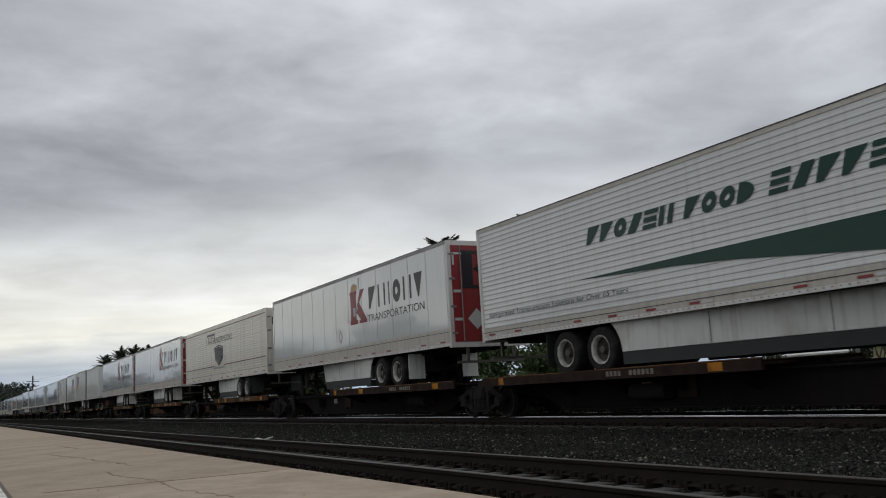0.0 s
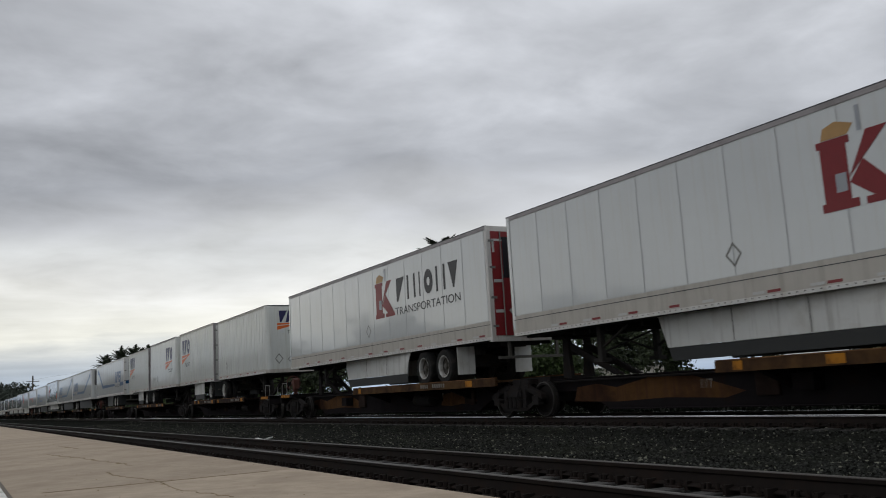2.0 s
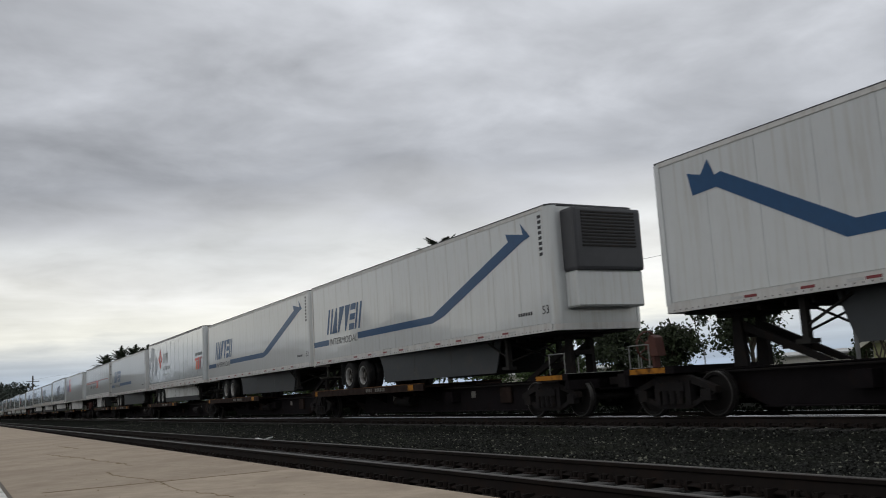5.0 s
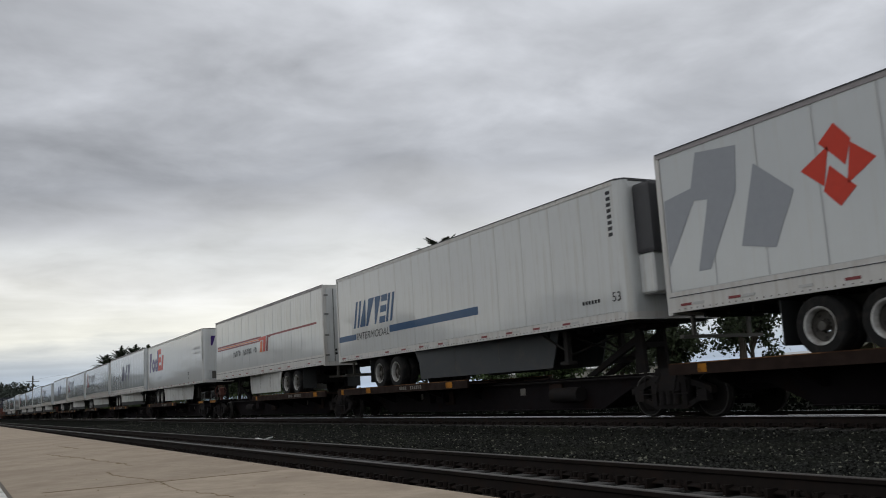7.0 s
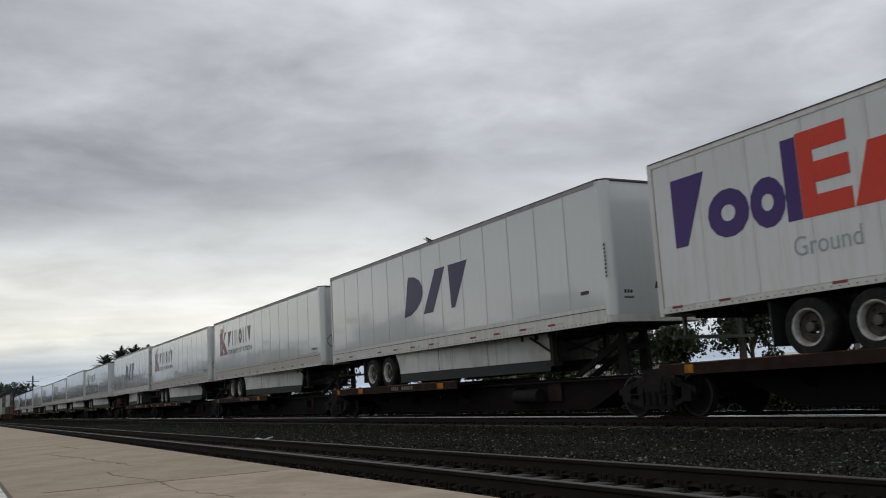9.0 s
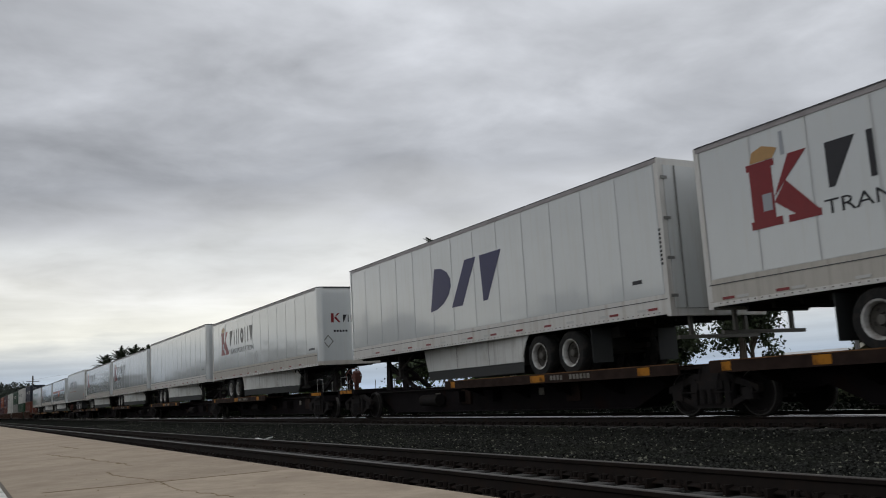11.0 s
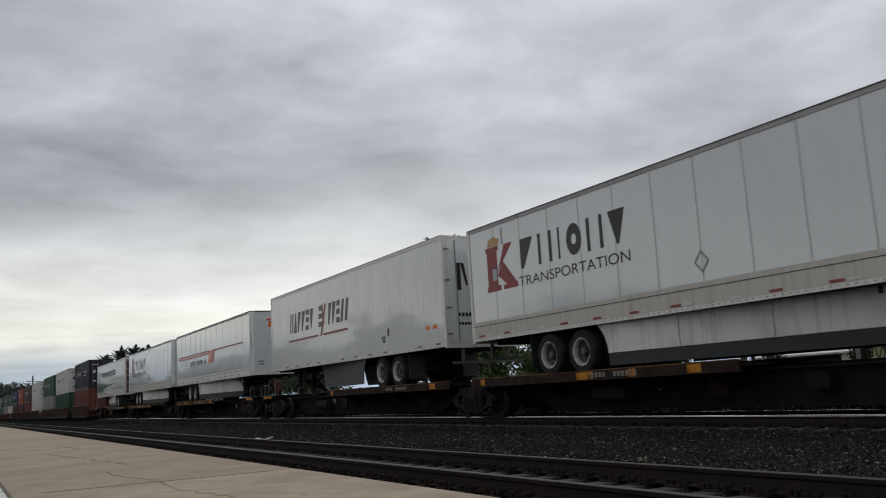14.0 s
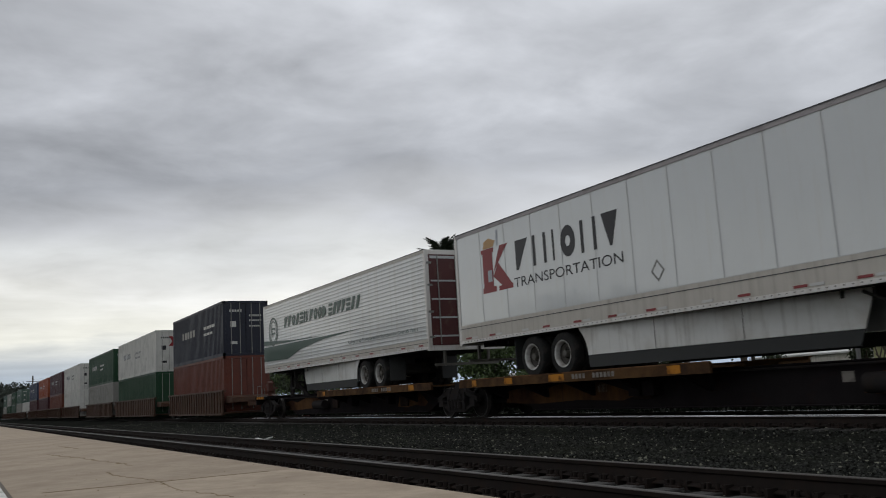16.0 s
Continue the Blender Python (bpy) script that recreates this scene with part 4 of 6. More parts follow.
def mark_frozen(r, L, rear_right):
    if not rear_right:
        y = -0.024
        paint_shapes(r, "word_mark", blocks(4.65, 7.45, 3.75, 4.13, "rroxen", 0.13, 0.34) + blocks(7.7, 9.5, 3.75, 4.13, "rood", 0.13, 0.34) + blocks(9.78, 13.2, 3.75, 4.15, "exrrexx", 0.13, 0.34), "decal_green", y, "green slanted blocks of a word mark")
        paint_shapes(r, "swoosh", [[(4.2, 3.03), (7.3, 2.9), (8.9, 2.79), (10.4, 2.63), (11.9, 2.48), (13.5, 2.45), (15.85, 2.45), (15.85, 3.12), (12, 3.07), (8, 3.06)]], "decal_green", y, "long tapering green swoosh")
        words(r, "Refrigerated Transportation Solutions for Over 65 Years", 0.41, 5.95, 2.52, 2.68, "decal_green", 0.03, y)
    else:
        y = -0.024
        paint_shapes(r, "round_emblem", disc(1.55, 3.74, 0.62, 0.54) + disc(1.55, 3.74, 0.47, 0.42) + [rect(1.4, 1.8, 3.62, 3.7), rect(1.4, 1.8, 3.82, 3.9), rect(1.3, 1.4, 3.5, 4.0)], "decal_green", y, "green ring emblem")
        paint_shapes(r, "word_mark", blocks(3.0, 5.9, 3.78, 4.22, "rroxen", 0.1, 0.34) + blocks(6.1, 7.95, 3.78, 4.22, "rood", 0.1, 0.34) + blocks(8.15, 11.2, 3.78, 4.22, "exrrexx", 0.1, 0.34), "decal_green", y, "green slanted blocks of a word mark")
        paint_shapes(r, "swoosh", [[(0.2, 2.9), (0.2, 2.5), (3.4, 2.45), (5.0, 2.75), (7.5, 2.95), (11.2, 3.05), (7.5, 3.06), (0.2, 3.12)], [(0.2, 3.4), (0.2, 3.2), (4, 3.14), (8, 3.09), (4, 3.2)]], "decal_green", y, "long tapering green swoosh")
        words(r, "Refrigerated Transportation Solutions for Over 65 Years", 10.0, 15.5, 2.55, 2.70, "decal_green", 0.03, y)


def mark_prime(r, L):
    y = -0.024
    paint_shapes(r, "word_mark", [rect(5.3, 7.0, 4.05, 4.52, 0.1)], "decal_black", y, "black slanted block of a word mark")
    paint_shapes(r, "word_mark_face", blocks(5.42, 6.95, 4.0, 4.4, "rrine", 0.06, 0.32), "cream_paint", y - 0.004, "pale blocks on the black mark")
    words(r, "INTERMODAL", 7.2, 10.5, 3.97, 4.27, "decal_black", 0.1, y)
    sh = [(7.0, 3.72), (7.85, 3.86), (8.76, 3.72), (8.62, 3.1), (7.85, 2.75), (7.12, 3.1)]
    c = Vector((7.87, 3.36))
    inner = [tuple(c + (Vector(p) - c) * 0.86) for p in sh]
    paint_shapes(r, "shield_rim", [[sh[i], sh[(i + 1) % 6], inner[(i + 1) % 6], inner[i]] for i in range(6)], "decal_black", y, "dark shield outline")
    paint_shapes(r, "shield", [[tuple(c + (Vector(p) - c) * 0.8) for p in sh]], "shield_grey", y, "dark grey shield")
    paint_shapes(r, "pin_stripe", [rect(0.1, L - 0.1, 4.7, 4.735), rect(0.1, 6.9, 2.74, 2.78), rect(8.9, L - 0.1, 2.74, 2.78)], "door_maroon", y, "thin dark red lines")
    paint_shapes(r, "shield_bars", [rect(7.6, 7.75, 2.98, 3.7, 0.1), rect(7.75, 8.35, 3.5, 3.62), rect(7.75, 8.3, 3.2, 3.32), rect(8.2, 8.35, 3.2, 3.6)], "decal_black", y - 0.004)
    paint_shapes(r, "web_bars", bars(6.75, 9.05, 2.60, 2.70, 11), "decal_grey", y)
    end_shapes(r, "door_mark", [rect(0.25, 1.2, 4.15, 4.5)], "decal_black", L + 0.045)
    end_shapes(r, "door_mark_face", blocks(0.35, 1.15, 4.12, 4.4, "rrin"), "cream_paint", L + 0.05)


PLACARDS = {-120: ((1.14, 2.61), (1.64, 2.66), (2.5, 2.71)), -101: ((1.68, 2.65),)}


def mark_yrc(r, u0, L, lead, zo=0.0, side=True):
    def logo(put, o, z, k):
        put("word_mark", blocks(o, o + 2.1 * k, z, z + 0.85 * k, "vro", 0.12, 0.3, 0.1), "decal_navy", "navy blocks of a word mark")
        put("swoosh", [[(o + 0.05, z - 0.56 * k), (o + 0.05, z - 0.28 * k), (o + 1.75 * k, z - 0.12 * k)], [(o + 0.05, z - 0.2 * k), (o + 0.05, z - 0.06 * k), (o + 2.15 * k, z - 0.02 * k), (o + 2.0 * k, z - 0.1 * k)]], "decal_orange", "orange wedge")
    if side:
        logo(lambda n, p, m, l: paint_shapes(r, n, p, m, -0.0135, l), u0, 3.82 + zo, 1.0)
        words(r, "FREIGHT", u0 + 0.95, u0 + 2.15, 3.08 + zo, 3.3 + zo, "decal_black", 0.02, -0.0135)
    if lead:
        logo(lambda n, p, m, l: end_shapes(r, n, p, m, L + 0.012, l), 0.45, 4.25, 0.62)
        words(r, "FREIGHT", 1.0, 1.75, 3.72, 3.88, "decal_black", 0, 0, L + 0.012)
        end_shapes(r, "nose_placards", diamond(0.55, 2.62, 0.2, 0.24) + diamond(1.15, 2.58, 0.2, 0.2), "steel", L + 0.012)
        end_shapes(r, "air_lines", [rect(1.95, 2.3, 2.35, 2.72)], "hub_grey", L + 0.012, "dark air line box", 0.09)
        for u, z in PLACARDS.get(round(r.location.x), ()):
            paint_shapes(r, "placard_holder", diamond(u, z, 0.2, 0.22), "steel", -0.0135, "open metal placard diamond")
    else:
        end_shapes(r, "door_sign", [rect(0.25, 0.75, 2.6, 2.72)], "decal_black", L + 0.045)


def mark_marten(r, o, L, mirrored, diag, end=None):
    if mirrored:
        paint_shapes(r, "stripe", [rect(0.03, o + 0.2, 2.68, 2.88), rect(o + 2.95, 10.0, 2.72, 2.94)] + ([[(10.0, 2.72), (10.7, 2.86), (15.0, 4.3), (14.5, 4.45), (10.4, 3.08), (10.0, 2.94)]] if diag else []), "decal_blue", label="long blue stripe")
        if diag:
            paint_shapes(r, "bird", [[(14.4, 4.2), (15.3, 4.35), (14.9, 4.75), (15.0, 4.45), (14.2, 4.6)]], "decal_blue", -0.0085, label="blue angular emblem")
    else:
        paint_shapes(r, "stripe", [[(1.4, 4.35), (1.85, 4.45), (4.5, 3.05), (o - 0.2, 3.0), (o + 0.1, 2.82), (4.3, 2.78)], rect(14.1, 15.95, 2.75, 3.05)], "decal_blue", label="long bent blue stripe")
        paint_shapes(r, "bird", [[(1.1, 4.15), (1.0, 4.6), (1.35, 4.5), (1.55, 4.75), (1.7, 4.4), (2.0, 4.2)]], "decal_blue", -0.0085, label="blue angular emblem")
    paint_shapes(r, "word_mark", blocks(o, o + 3.2, 3.08, 3.98, "narven", 0.28, 0.34, 0.12), "decal_blue", label="blue slanted blocks of a word mark")
    words(r, "INTERMODAL", o + 0.28, o + 2.9, 2.66, 2.9, "decal_black", 0.06)
    if end == "doors":
        end_shapes(r, "door_stripe", [rect(0.13, 2.4, 2.85, 3.12)], "decal_blue", L + 0.045)
        end_shapes(r, "door_mark", blocks(0.55, 2.1, 3.25, 3.6, "narven", 0.1, 0.34, 0.12), "decal_blue", L + 0.045)
        end_shapes(r, "fleet_bars", bars(0.4, 1.0, 2.58, 2.7, 5), "decal_black", L + 0.045)
    else:
        paint_shapes(r, "fleet_bars", [rect(L - 0.5, L - 0.36, 4.8 - i * 0.13, 4.72 - i * 0.13) for i in range(8)] + bars(L - 1.6, L - 0.95, 2.45, 2.53, 6), "decal_black")
        words(r, "53", L - 0.55, L - 0.28, 2.42, 2.62, "decal_black")


def mark_tt(put, o, z, k):
    """Two leaning bars with a bent top, in orange and red."""
    put([[(o, z + 0.5 * k), (o, z + 0.62 * k), (o + 1.05 * k, z + 0.66 * k), (o + 0.9 * k, z), (o + 0.55 * k, z), (o + 0.66 * k, z + 0.5 * k)]], "decal_vermilion")
    put([[(o + 0.1 * k, z), (o + 0.22 * k, z + 0.46 * k), (o + 0.55 * k, z + 0.46 * k), (o + 0.45 * k, z)]], "decal_orange")
    put([[(o + 1.0 * k, z), (o + 1.15 * k, z + 0.66 * k), (o + 1.65 * k, z + 0.66 * k), (o + 1.62 * k, z + 0.55 * k), (o + 1.4 * k, z + 0.55 * k), (o + 1.25 * k, z)]], "decal_red")


def mark_market(r, L, line_end, end):
    paint_shapes(r, "stripe", [rect(0.55, 8.2, 3.62, 3.70), rect(9.5, line_end, 3.60, 3.68)], "decal_red", label="thin red stripe")
    paint_shapes(r, "stripe", [rect(0.55, 8.1, 3.55, 3.60)], "decal_orange", label="thin orange stripe")
    paint_shapes(r, "stripe", [rect(0.55, 8.0, 3.46, 3.53)], "decal_red", label="thin red stripe")
    mark_tt(lambda p, m: paint_shapes(r, "emblem", p, m, -0.0075), 7.85, 2.98, 1.05)
    paint_shapes(r, "word_mark", blocks(3.5, 4.95, 3.0, 3.3, "naoroi", 0, 0.2, 0.25) + blocks(5.2, 6.7, 3.0, 3.28, "vaonxrooi", 0, 0.22, 0.25) + blocks(6.95, 7.5, 3.0, 3.28, "iio", 0, 0.25, 0.3), "decal_black", label="thin dark blocks of a word mark")
    x = L + (0.045 if end == "doors" else 0.012)
    if end == "doors":
        mark_tt(lambda p, m: end_shapes(r, "door_emblem", p, m, x), 0.7, 2.95, 0.95)
        end_shapes(r, "fleet_bars", bars(0.4, 1.1, 2.5, 2.58, 5) + bars(0.4, 1.0, 2.36, 2.44, 4), "decal_black", x)
    else:
        mark_tt(lambda p, m: end_shapes(r, "nose_emblem", p, m, x), 0.75, 4.25, 0.62)
        end_shapes(r, "fleet_bars", bars(0.35, 0.6, 2.60, 2.67, 3) + bars(0.35, 0.62, 2.48, 2.53, 4), "decal_black", x)
        end_shapes(r, "air_lines", [rect(1.75, 2.1, 2.35, 2.85)], "hub_grey", x, "dark air line box", 0.06)
        paint_shapes(r, "fleet_bars", [rect(L - 0.13, L - 0.07, 4.0 - i * 0.085, 3.95 - i * 0.085) for i in range(10)], "decal_black", -0.016)


def mark_uti(r, L):
    paint_shapes(r, "ghost_emblem", [[(0.15, 4.2), (0.9, 4.3), (1.1, 4.95), (2.1, 5.0 - 0.17), (2.0, 4.0), (1.2, 2.7), (0.9, 2.7), (1.3, 4.0), (0.95, 4.05), (0.15, 2.9)],
                                      [(2.0, 3.0), (2.45, 4.4), (3.25, 3.75), (2.75, 2.85)]], "decal_grey", label="large grey ghost emblem")
    c = (4.12, 3.96)
    paint_shapes(r, "emblem", [[(c[0] - 0.7, c[1] + 0.05), (c[0] - 0.28, c[1] - 0.3), (c[0] - 0.12, c[1] + 0.34)], [(c[0] - 0.3, c[1] + 0.42), (c[0] + 0.02, c[1] + 0.68), (c[0] + 0.3, c[1] + 0.35), (c[0] + 0.15, c[1] - 0.05), (c[0] + 0.02, c[1] + 0.1)],
                               [(c[0] + 0.7, c[1] - 0.05), (c[0] + 0.28, c[1] + 0.3), (c[0] + 0.14, c[1] - 0.36)], [(c[0] + 0.3, c[1] - 0.42), (c[0] - 0.02, c[1] - 0.68), (c[0] - 0.3, c[1] - 0.38), (c[0] - 0.14, c[1] + 0.02), (c[0] + 0.0, c[1] - 0.12)]],
                 "decal_vermilion", label="red four-petal emblem")
    paint_shapes(r, "word_mark", blocks(5.05, 6.55, 3.64, 4.27, "nvi", 0.06, 0.32, 0.14), "decal_black", label="black blocks of a word mark")
    words(r, "DISTRIBUTION", 4.95, 7.15, 3.17, 3.42, "decal_black")
    paint_shapes(r, "web_bars", bars(4.95, 6.8, 2.82, 2.92, 9), "decal_faint")
    mark_tt(lambda p, m: paint_shapes(r, "emblem", p, m), 14.1, 2.8, 1.02)
    paint_shapes(r, "word_mark", blocks(14.1, 15.85, 3.56, 3.74, "naorovroonxorv", 0, 0.26, 0.25), "decal_black", label="dark blocks of a word mark")
    mark_tt(lambda p, m: end_shapes(r, "nose_emblem", p, m, L + 0.012), 0.9, 4.2, 0.7)
    end_shapes(r, "fleet_bars", bars(0.35, 0.62, 2.52, 2.59, 3) + bars(0.35, 0.62, 2.40, 2.45, 4), "decal_black", L + 0.012)


def mark_express(r, L):
    paint_shapes(r, "word_mark", blocks(0.6, 1.5, 3.22, 4.55, "r", 0, 0.36, 0.0) + blocks(1.5, 2.5, 3.2, 4.1, "o", 0, 0.27, 0.0) + blocks(2.52, 3.295, 3.2, 4.1, "o", 0, 0.3, 0.0) + [rect(3.3, 3.6, 3.22, 4.62)], "decal_purple", label="dark purple plain blocks of a mark")
    paint_shapes(r, "word_mark", [rect(3.61, 3.92, 3.22, 4.66)] + blocks(3.925, 4.58, 3.22, 4.66, "e", 0, 0.3, 0.0) + blocks(4.6, 5.45, 3.22, 4.2, "x", 0, 0.32, 0.0), "decal_vermilion", label="orange red plain blocks of a mark")
    words(r, "Ground", 3.35, 4.65, 2.62, 2.95, "decal_grey")
    paint_shapes(r, "web_bars", bars(14.0, 15.5, 3.95, 4.08, 9) + bars(14.0, 15.5, 3.68, 3.8, 11), "decal_faint")
    paint_shapes(r, "notice", bars(12.45, 12.75, 2.55, 2.75, 2) + [[(12.5, 2.42), (12.6, 2.3), (12.7, 2.42)]], "decal_black")
    paint_shapes(r, "fleet_bars", [rect(L - 0.13, L - 0.05, 4.6 - i * 0.12, 4.53 - i * 0.12) for i in range(11)], "decal_black", -0.016)
    x = L + 0.012
    end_shapes(r, "nose_mark", blocks(0.45, 1.35, 4.05, 4.6, "roo", 0, 0.32, 0.1), "decal_purple", x)
    end_shapes(r, "nose_mark", blocks(1.38, 2.2, 4.05, 4.5, "ex", 0, 0.36, 0.1), "decal_vermilion", x)
    words(r, "Ground", 1.45, 2.2, 3.72, 3.95, "decal_grey", 0, 0, x)
    end_shapes(r, "air_line_box", [rect(0.35, 2.5, 2.14, 2.2), rect(0.35, 2.5, 2.62, 2.68), rect(0.35, 0.5, 2.2, 2.62), rect(1.05, 1.15, 2.2, 2.62), rect(1.7, 1.8, 2.2, 2.62), rect(2.4, 2.5, 2.2, 2.62)], "seam_grey", x, "grey frame of an air line recess", 0.06)
    end_shapes(r, "air_line_back", [rect(0.5, 2.4, 2.2, 2.62)], "hub_grey", x)
    end_shapes(r, "air_lines", [rect(1.3, 1.55, 2.25, 2.58)], "rail_white", x, "pale air line fitting", 0.04)


def mark_bold(r, u0, u1, z0, z1, L):
    paint_shapes(r, "word_mark", blocks(u0, u1, z0, z1, "dxv", 0.35, 0.29, 0.14), "decal_navy", label="navy rounded blocks of a word mark")
    mark_blank(r, L)


def mark_blank(r, L):
    paint_shapes(r, "maker_plate", [rect(L - 1.05, L - 0.75, 2.68, 2.76)], "decal_black")
    paint_shapes(r, "fleet_bars", [rect(L - 0.12, L - 0.065, 3.7 - i * 0.085, 3.65 - i * 0.085) for i in range(9)], "decal_black", -0.016)
    end_shapes(r, "nose_mark", blocks(1.2, 1.9, 2.72, 2.88, "dxv", 0.05, 0.3, 0.14) + bars(0.35, 0.6, 2.62, 2.69, 3) + bars(0.35, 0.62, 2.50, 2.55, 4), "decal_black", L + 0.012)


def mark_mx(r, L):
    paint_shapes(r, "word_mark", blocks(2.6, 5.4, 3.45, 4.25, "narrev", 0.1, 0.32, 0.2) + blocks(5.95, 6.4, 3.45, 4.25, "e", 0.1, 0.34, 0.1) + blocks(6.95, 9.0, 3.45, 4.25, "rrexx", 0.1, 0.34, 0.2), "decal_black", label="dark blocks of a word mark")
    paint_shapes(r, "slash", [rect(6.15, 6.3, 3.1, 4.28, 0.55)], "decal_red", -0.0085, "red slanting stroke")
    paint_shapes(r, "slash", [rect(6.45, 6.6, 3.5, 4.28, -0.1)], "decal_red", -0.0105, "red upright stroke")
    for u0, u1 in ((2.5, 5.95), (6.45, 8.9)):
        paint_shapes(r, "underline", [rect(u0, u1, 3.1, 3.18)], "decal_red", label="red underline")
    paint_shapes(r, "notices", bars(11.75, 12.05, 2.52, 2.62, 2) + [[(11.75, 2.5), (11.92, 2.38), (12.05, 2.5)], rect(12.2, 12.32, 2.6, 2.85)], "decal_black")
    paint_shapes(r, "labels", [rect(14.9, 15.15, 2.56, 2.68), rect(15.35, 15.6, 2.56, 2.68)], "decal_orange")
    end_shapes(r, "door_mark", [rect(0.4, 0.55, 3.6, 4.4), rect(0.85, 1.0, 3.6, 4.4), [(0.55, 4.4), (0.7, 3.75), (0.78, 3.75), (0.66, 4.4)]] + bars(0.4, 1.1, 2.85, 2.95, 6) + bars(0.4, 1.1, 2.6, 2.68, 7), "decal_black", L + 0.045)
    end_shapes(r, "door_mark", [rect(1.05, 1.2, 3.45, 4.4, 0.4)], "decal_red", L + 0.048)
    end_shapes(r, "door_mark", [rect(1.35, 1.5, 3.6, 4.4, -0.3)], "decal_red", L + 0.051)


# start x of each trailer's trailing end, in running order
T = {}
KN = dict(low=0.5, rail="rail_alu", zt=5.01)


def build_trailers():
    lab = "white trailer with %s"
    T[0] = trailer("semi_trailer", lab % "long green swoosh and ribbed sides", -20.37, 16.15, False, "slats", "white_dull", 4.95, low=0.3, skirt=(5.45, 13.5), axles=(3.55, 4.82))
    mark_frozen(T[0], 16.15, False)
    for k, s, k0, dia, ax in ((1, -38.25, 8.9, 7.92, 3.7), (3, -72.62, 9.5, 7.52, 3.4), (4, -89.67, 8.9, 8.25, 2.8)):
        T[k] = trailer("semi_trailer", lab % "dark red emblem and red rear doors leading", s, 16.15, True, "panels", "white_paint", doors="door_red", flap="skirt_white", skirt=(ax + 2.2 if k != 4 else 5.25, 11.3), axles=(ax, ax + 1.26), **KN)
        mark_knight(T[k], k0, dia, 16.15, "doors")
    T[2] = trailer("semi_trailer", "cream ribbed trailer with a dark shield, on a spine car", -55.25, 16.15, True, "slats", "cream_paint", 4.91, doors="cream_paint", rail="cream_paint", low=0.42, skirt=(5.1, 10.2))
    mark_prime(T[2], 16.15)
    for k, s, u0, rr, style, zo in ((5, -101.13, 0, False, "posts", 0), (6, -110.48, 0.68, True, "posts", 0.0), (7, -119.87, 5.15, False, "panels", -0.1), (8, -128.96, 0.68, True, "posts", 0)):
        T[k] = trailer("short_trailer", "short dull white trailer with navy and orange mark", s, 8.4, rr, style, "white_worn", 5.1 if k in (6, 7) else 5.02, doors="white_worn", skirt=(2.6, 5.8) if rr else None, rail="rail_alu", low=0.2, pup=True, rubber=True)
        mark_yrc(T[k], u0, 8.4, not rr, zo, side=k != 5)
    T[9] = trailer("semi_trailer", lab % "bent blue stripe and closed rear doors leading", -147.47, 16.15, True, "plain", "white_dull", 5.0, skirt=(6.2, 12.6), skirt_mat="skirt_dark", rubber=False, rail="rail_white", low=0.2)
    mark_marten(T[9], 11.4, 16.15, False, True, "doors")
    for k, s, dg in ((10, -167.2, True), (11, -183.67, True), (13, -218.2, False)):
        T[k] = trailer("refrigerated_trailer", lab % ("blue stripe and smooth nose leading" if k == 11 else "blue stripe and dark cooling unit"), s, 16.15, False, "plain", "white_dull", 5.0, skirt=(6.2, 12.8), skirt_mat="skirt_dark", rubber=False, rail="rail_white", low=0.2, reefer="" if k == 11 else "roof_edge")
        mark_marten(T[k], 1.45, 16.15, True, dg)
    T[12] = trailer("semi_trailer", lab % "red four-petal emblem and a grey ghost emblem", -200.92, 16.15, False, "panels", "white_paint", 5.17, low=0.4, rail="rail_white", skirt=(5.3, 12.9))
    mark_uti(T[12], 16.15)
    T[14] = trailer("semi_trailer", lab % "thin red stripes and closed rear doors leading", -235.8, 16.15, True, "panels", "white_dull", 5.02, low=0.4, rail="rail_white", skirt=(5.6, 11.6), rubber=False)
    mark_market(T[14], 16.15, 15.4, "doors")
    T[15] = trailer("semi_trailer", lab % "purple and orange word mark in blocks", -254.77, 16.15, False, "plain", "white_dull", 5.02, low=0.12, rail="rail_white", skirt=(5.3, 11.7), rubber=False)
    mark_express(T[15], 16.15)
    for k, s in ((16, -272.4), (19, -324.26)):
        T[k] = trailer("semi_trailer", lab % "navy slanted block mark", s, 16.15, k == 19, "panels", "white_paint", 5.13, low=0.4, rail="rail_white", skirt=(5.4, 11.6 if k == 19 else 13.2))
        mark_bold(T[k], 6.05, 9.9, 3.05, 4.28, 16.15)
    for k, s, k0, dia in ((17, -289.64, 1.2, 8.1), (18, -307.07, 1.2, 8.1), (20, -343.54, 1.78, 7.95), (22, -378.49, 1.0, 8.55), (23, -396.18, 0.9, 8.6), (26, -450.5, 1.38, 8.1)):
        T[k] = trailer("semi_trailer", lab % "dark red emblem and smooth nose leading", s, 16.15, False, "panels", "white_paint", skirt=(5.5, 12.4), **KN)
        mark_knight(T[k], k0, dia, 16.15, "nose")
    words(T[26], "53", 15.45, 15.7, 2.98, 3.15, "decal_black")
    T[21] = trailer("semi_trailer", "plain white trailer with upright panel seams, on a spine car", -361.06, 16.15, False, "panels", "white_paint", 5.18, low=0.42, rail="rail_white", skirt=(5.6, 12.8))
    mark_blank(T[21], 16.15)
    T[24] = trailer("semi_trailer", lab % "dark word mark over a red underline", -413.82, 16.15, True, "plain", "white_dull", 5.2, low=0.12, rail="rail_white", skirt=(6.2, 11.0), skirt_mat="skirt_dark", rubber=False)
    mark_mx(T[24], 16.15)
    T[25] = trailer("semi_trailer", lab % "thin red stripes and smooth nose leading", -432.95, 16.15, False, "panels", "white_paint", 5.02, low=0.4, rail="rail_white", skirt=(5.4, 12.8))
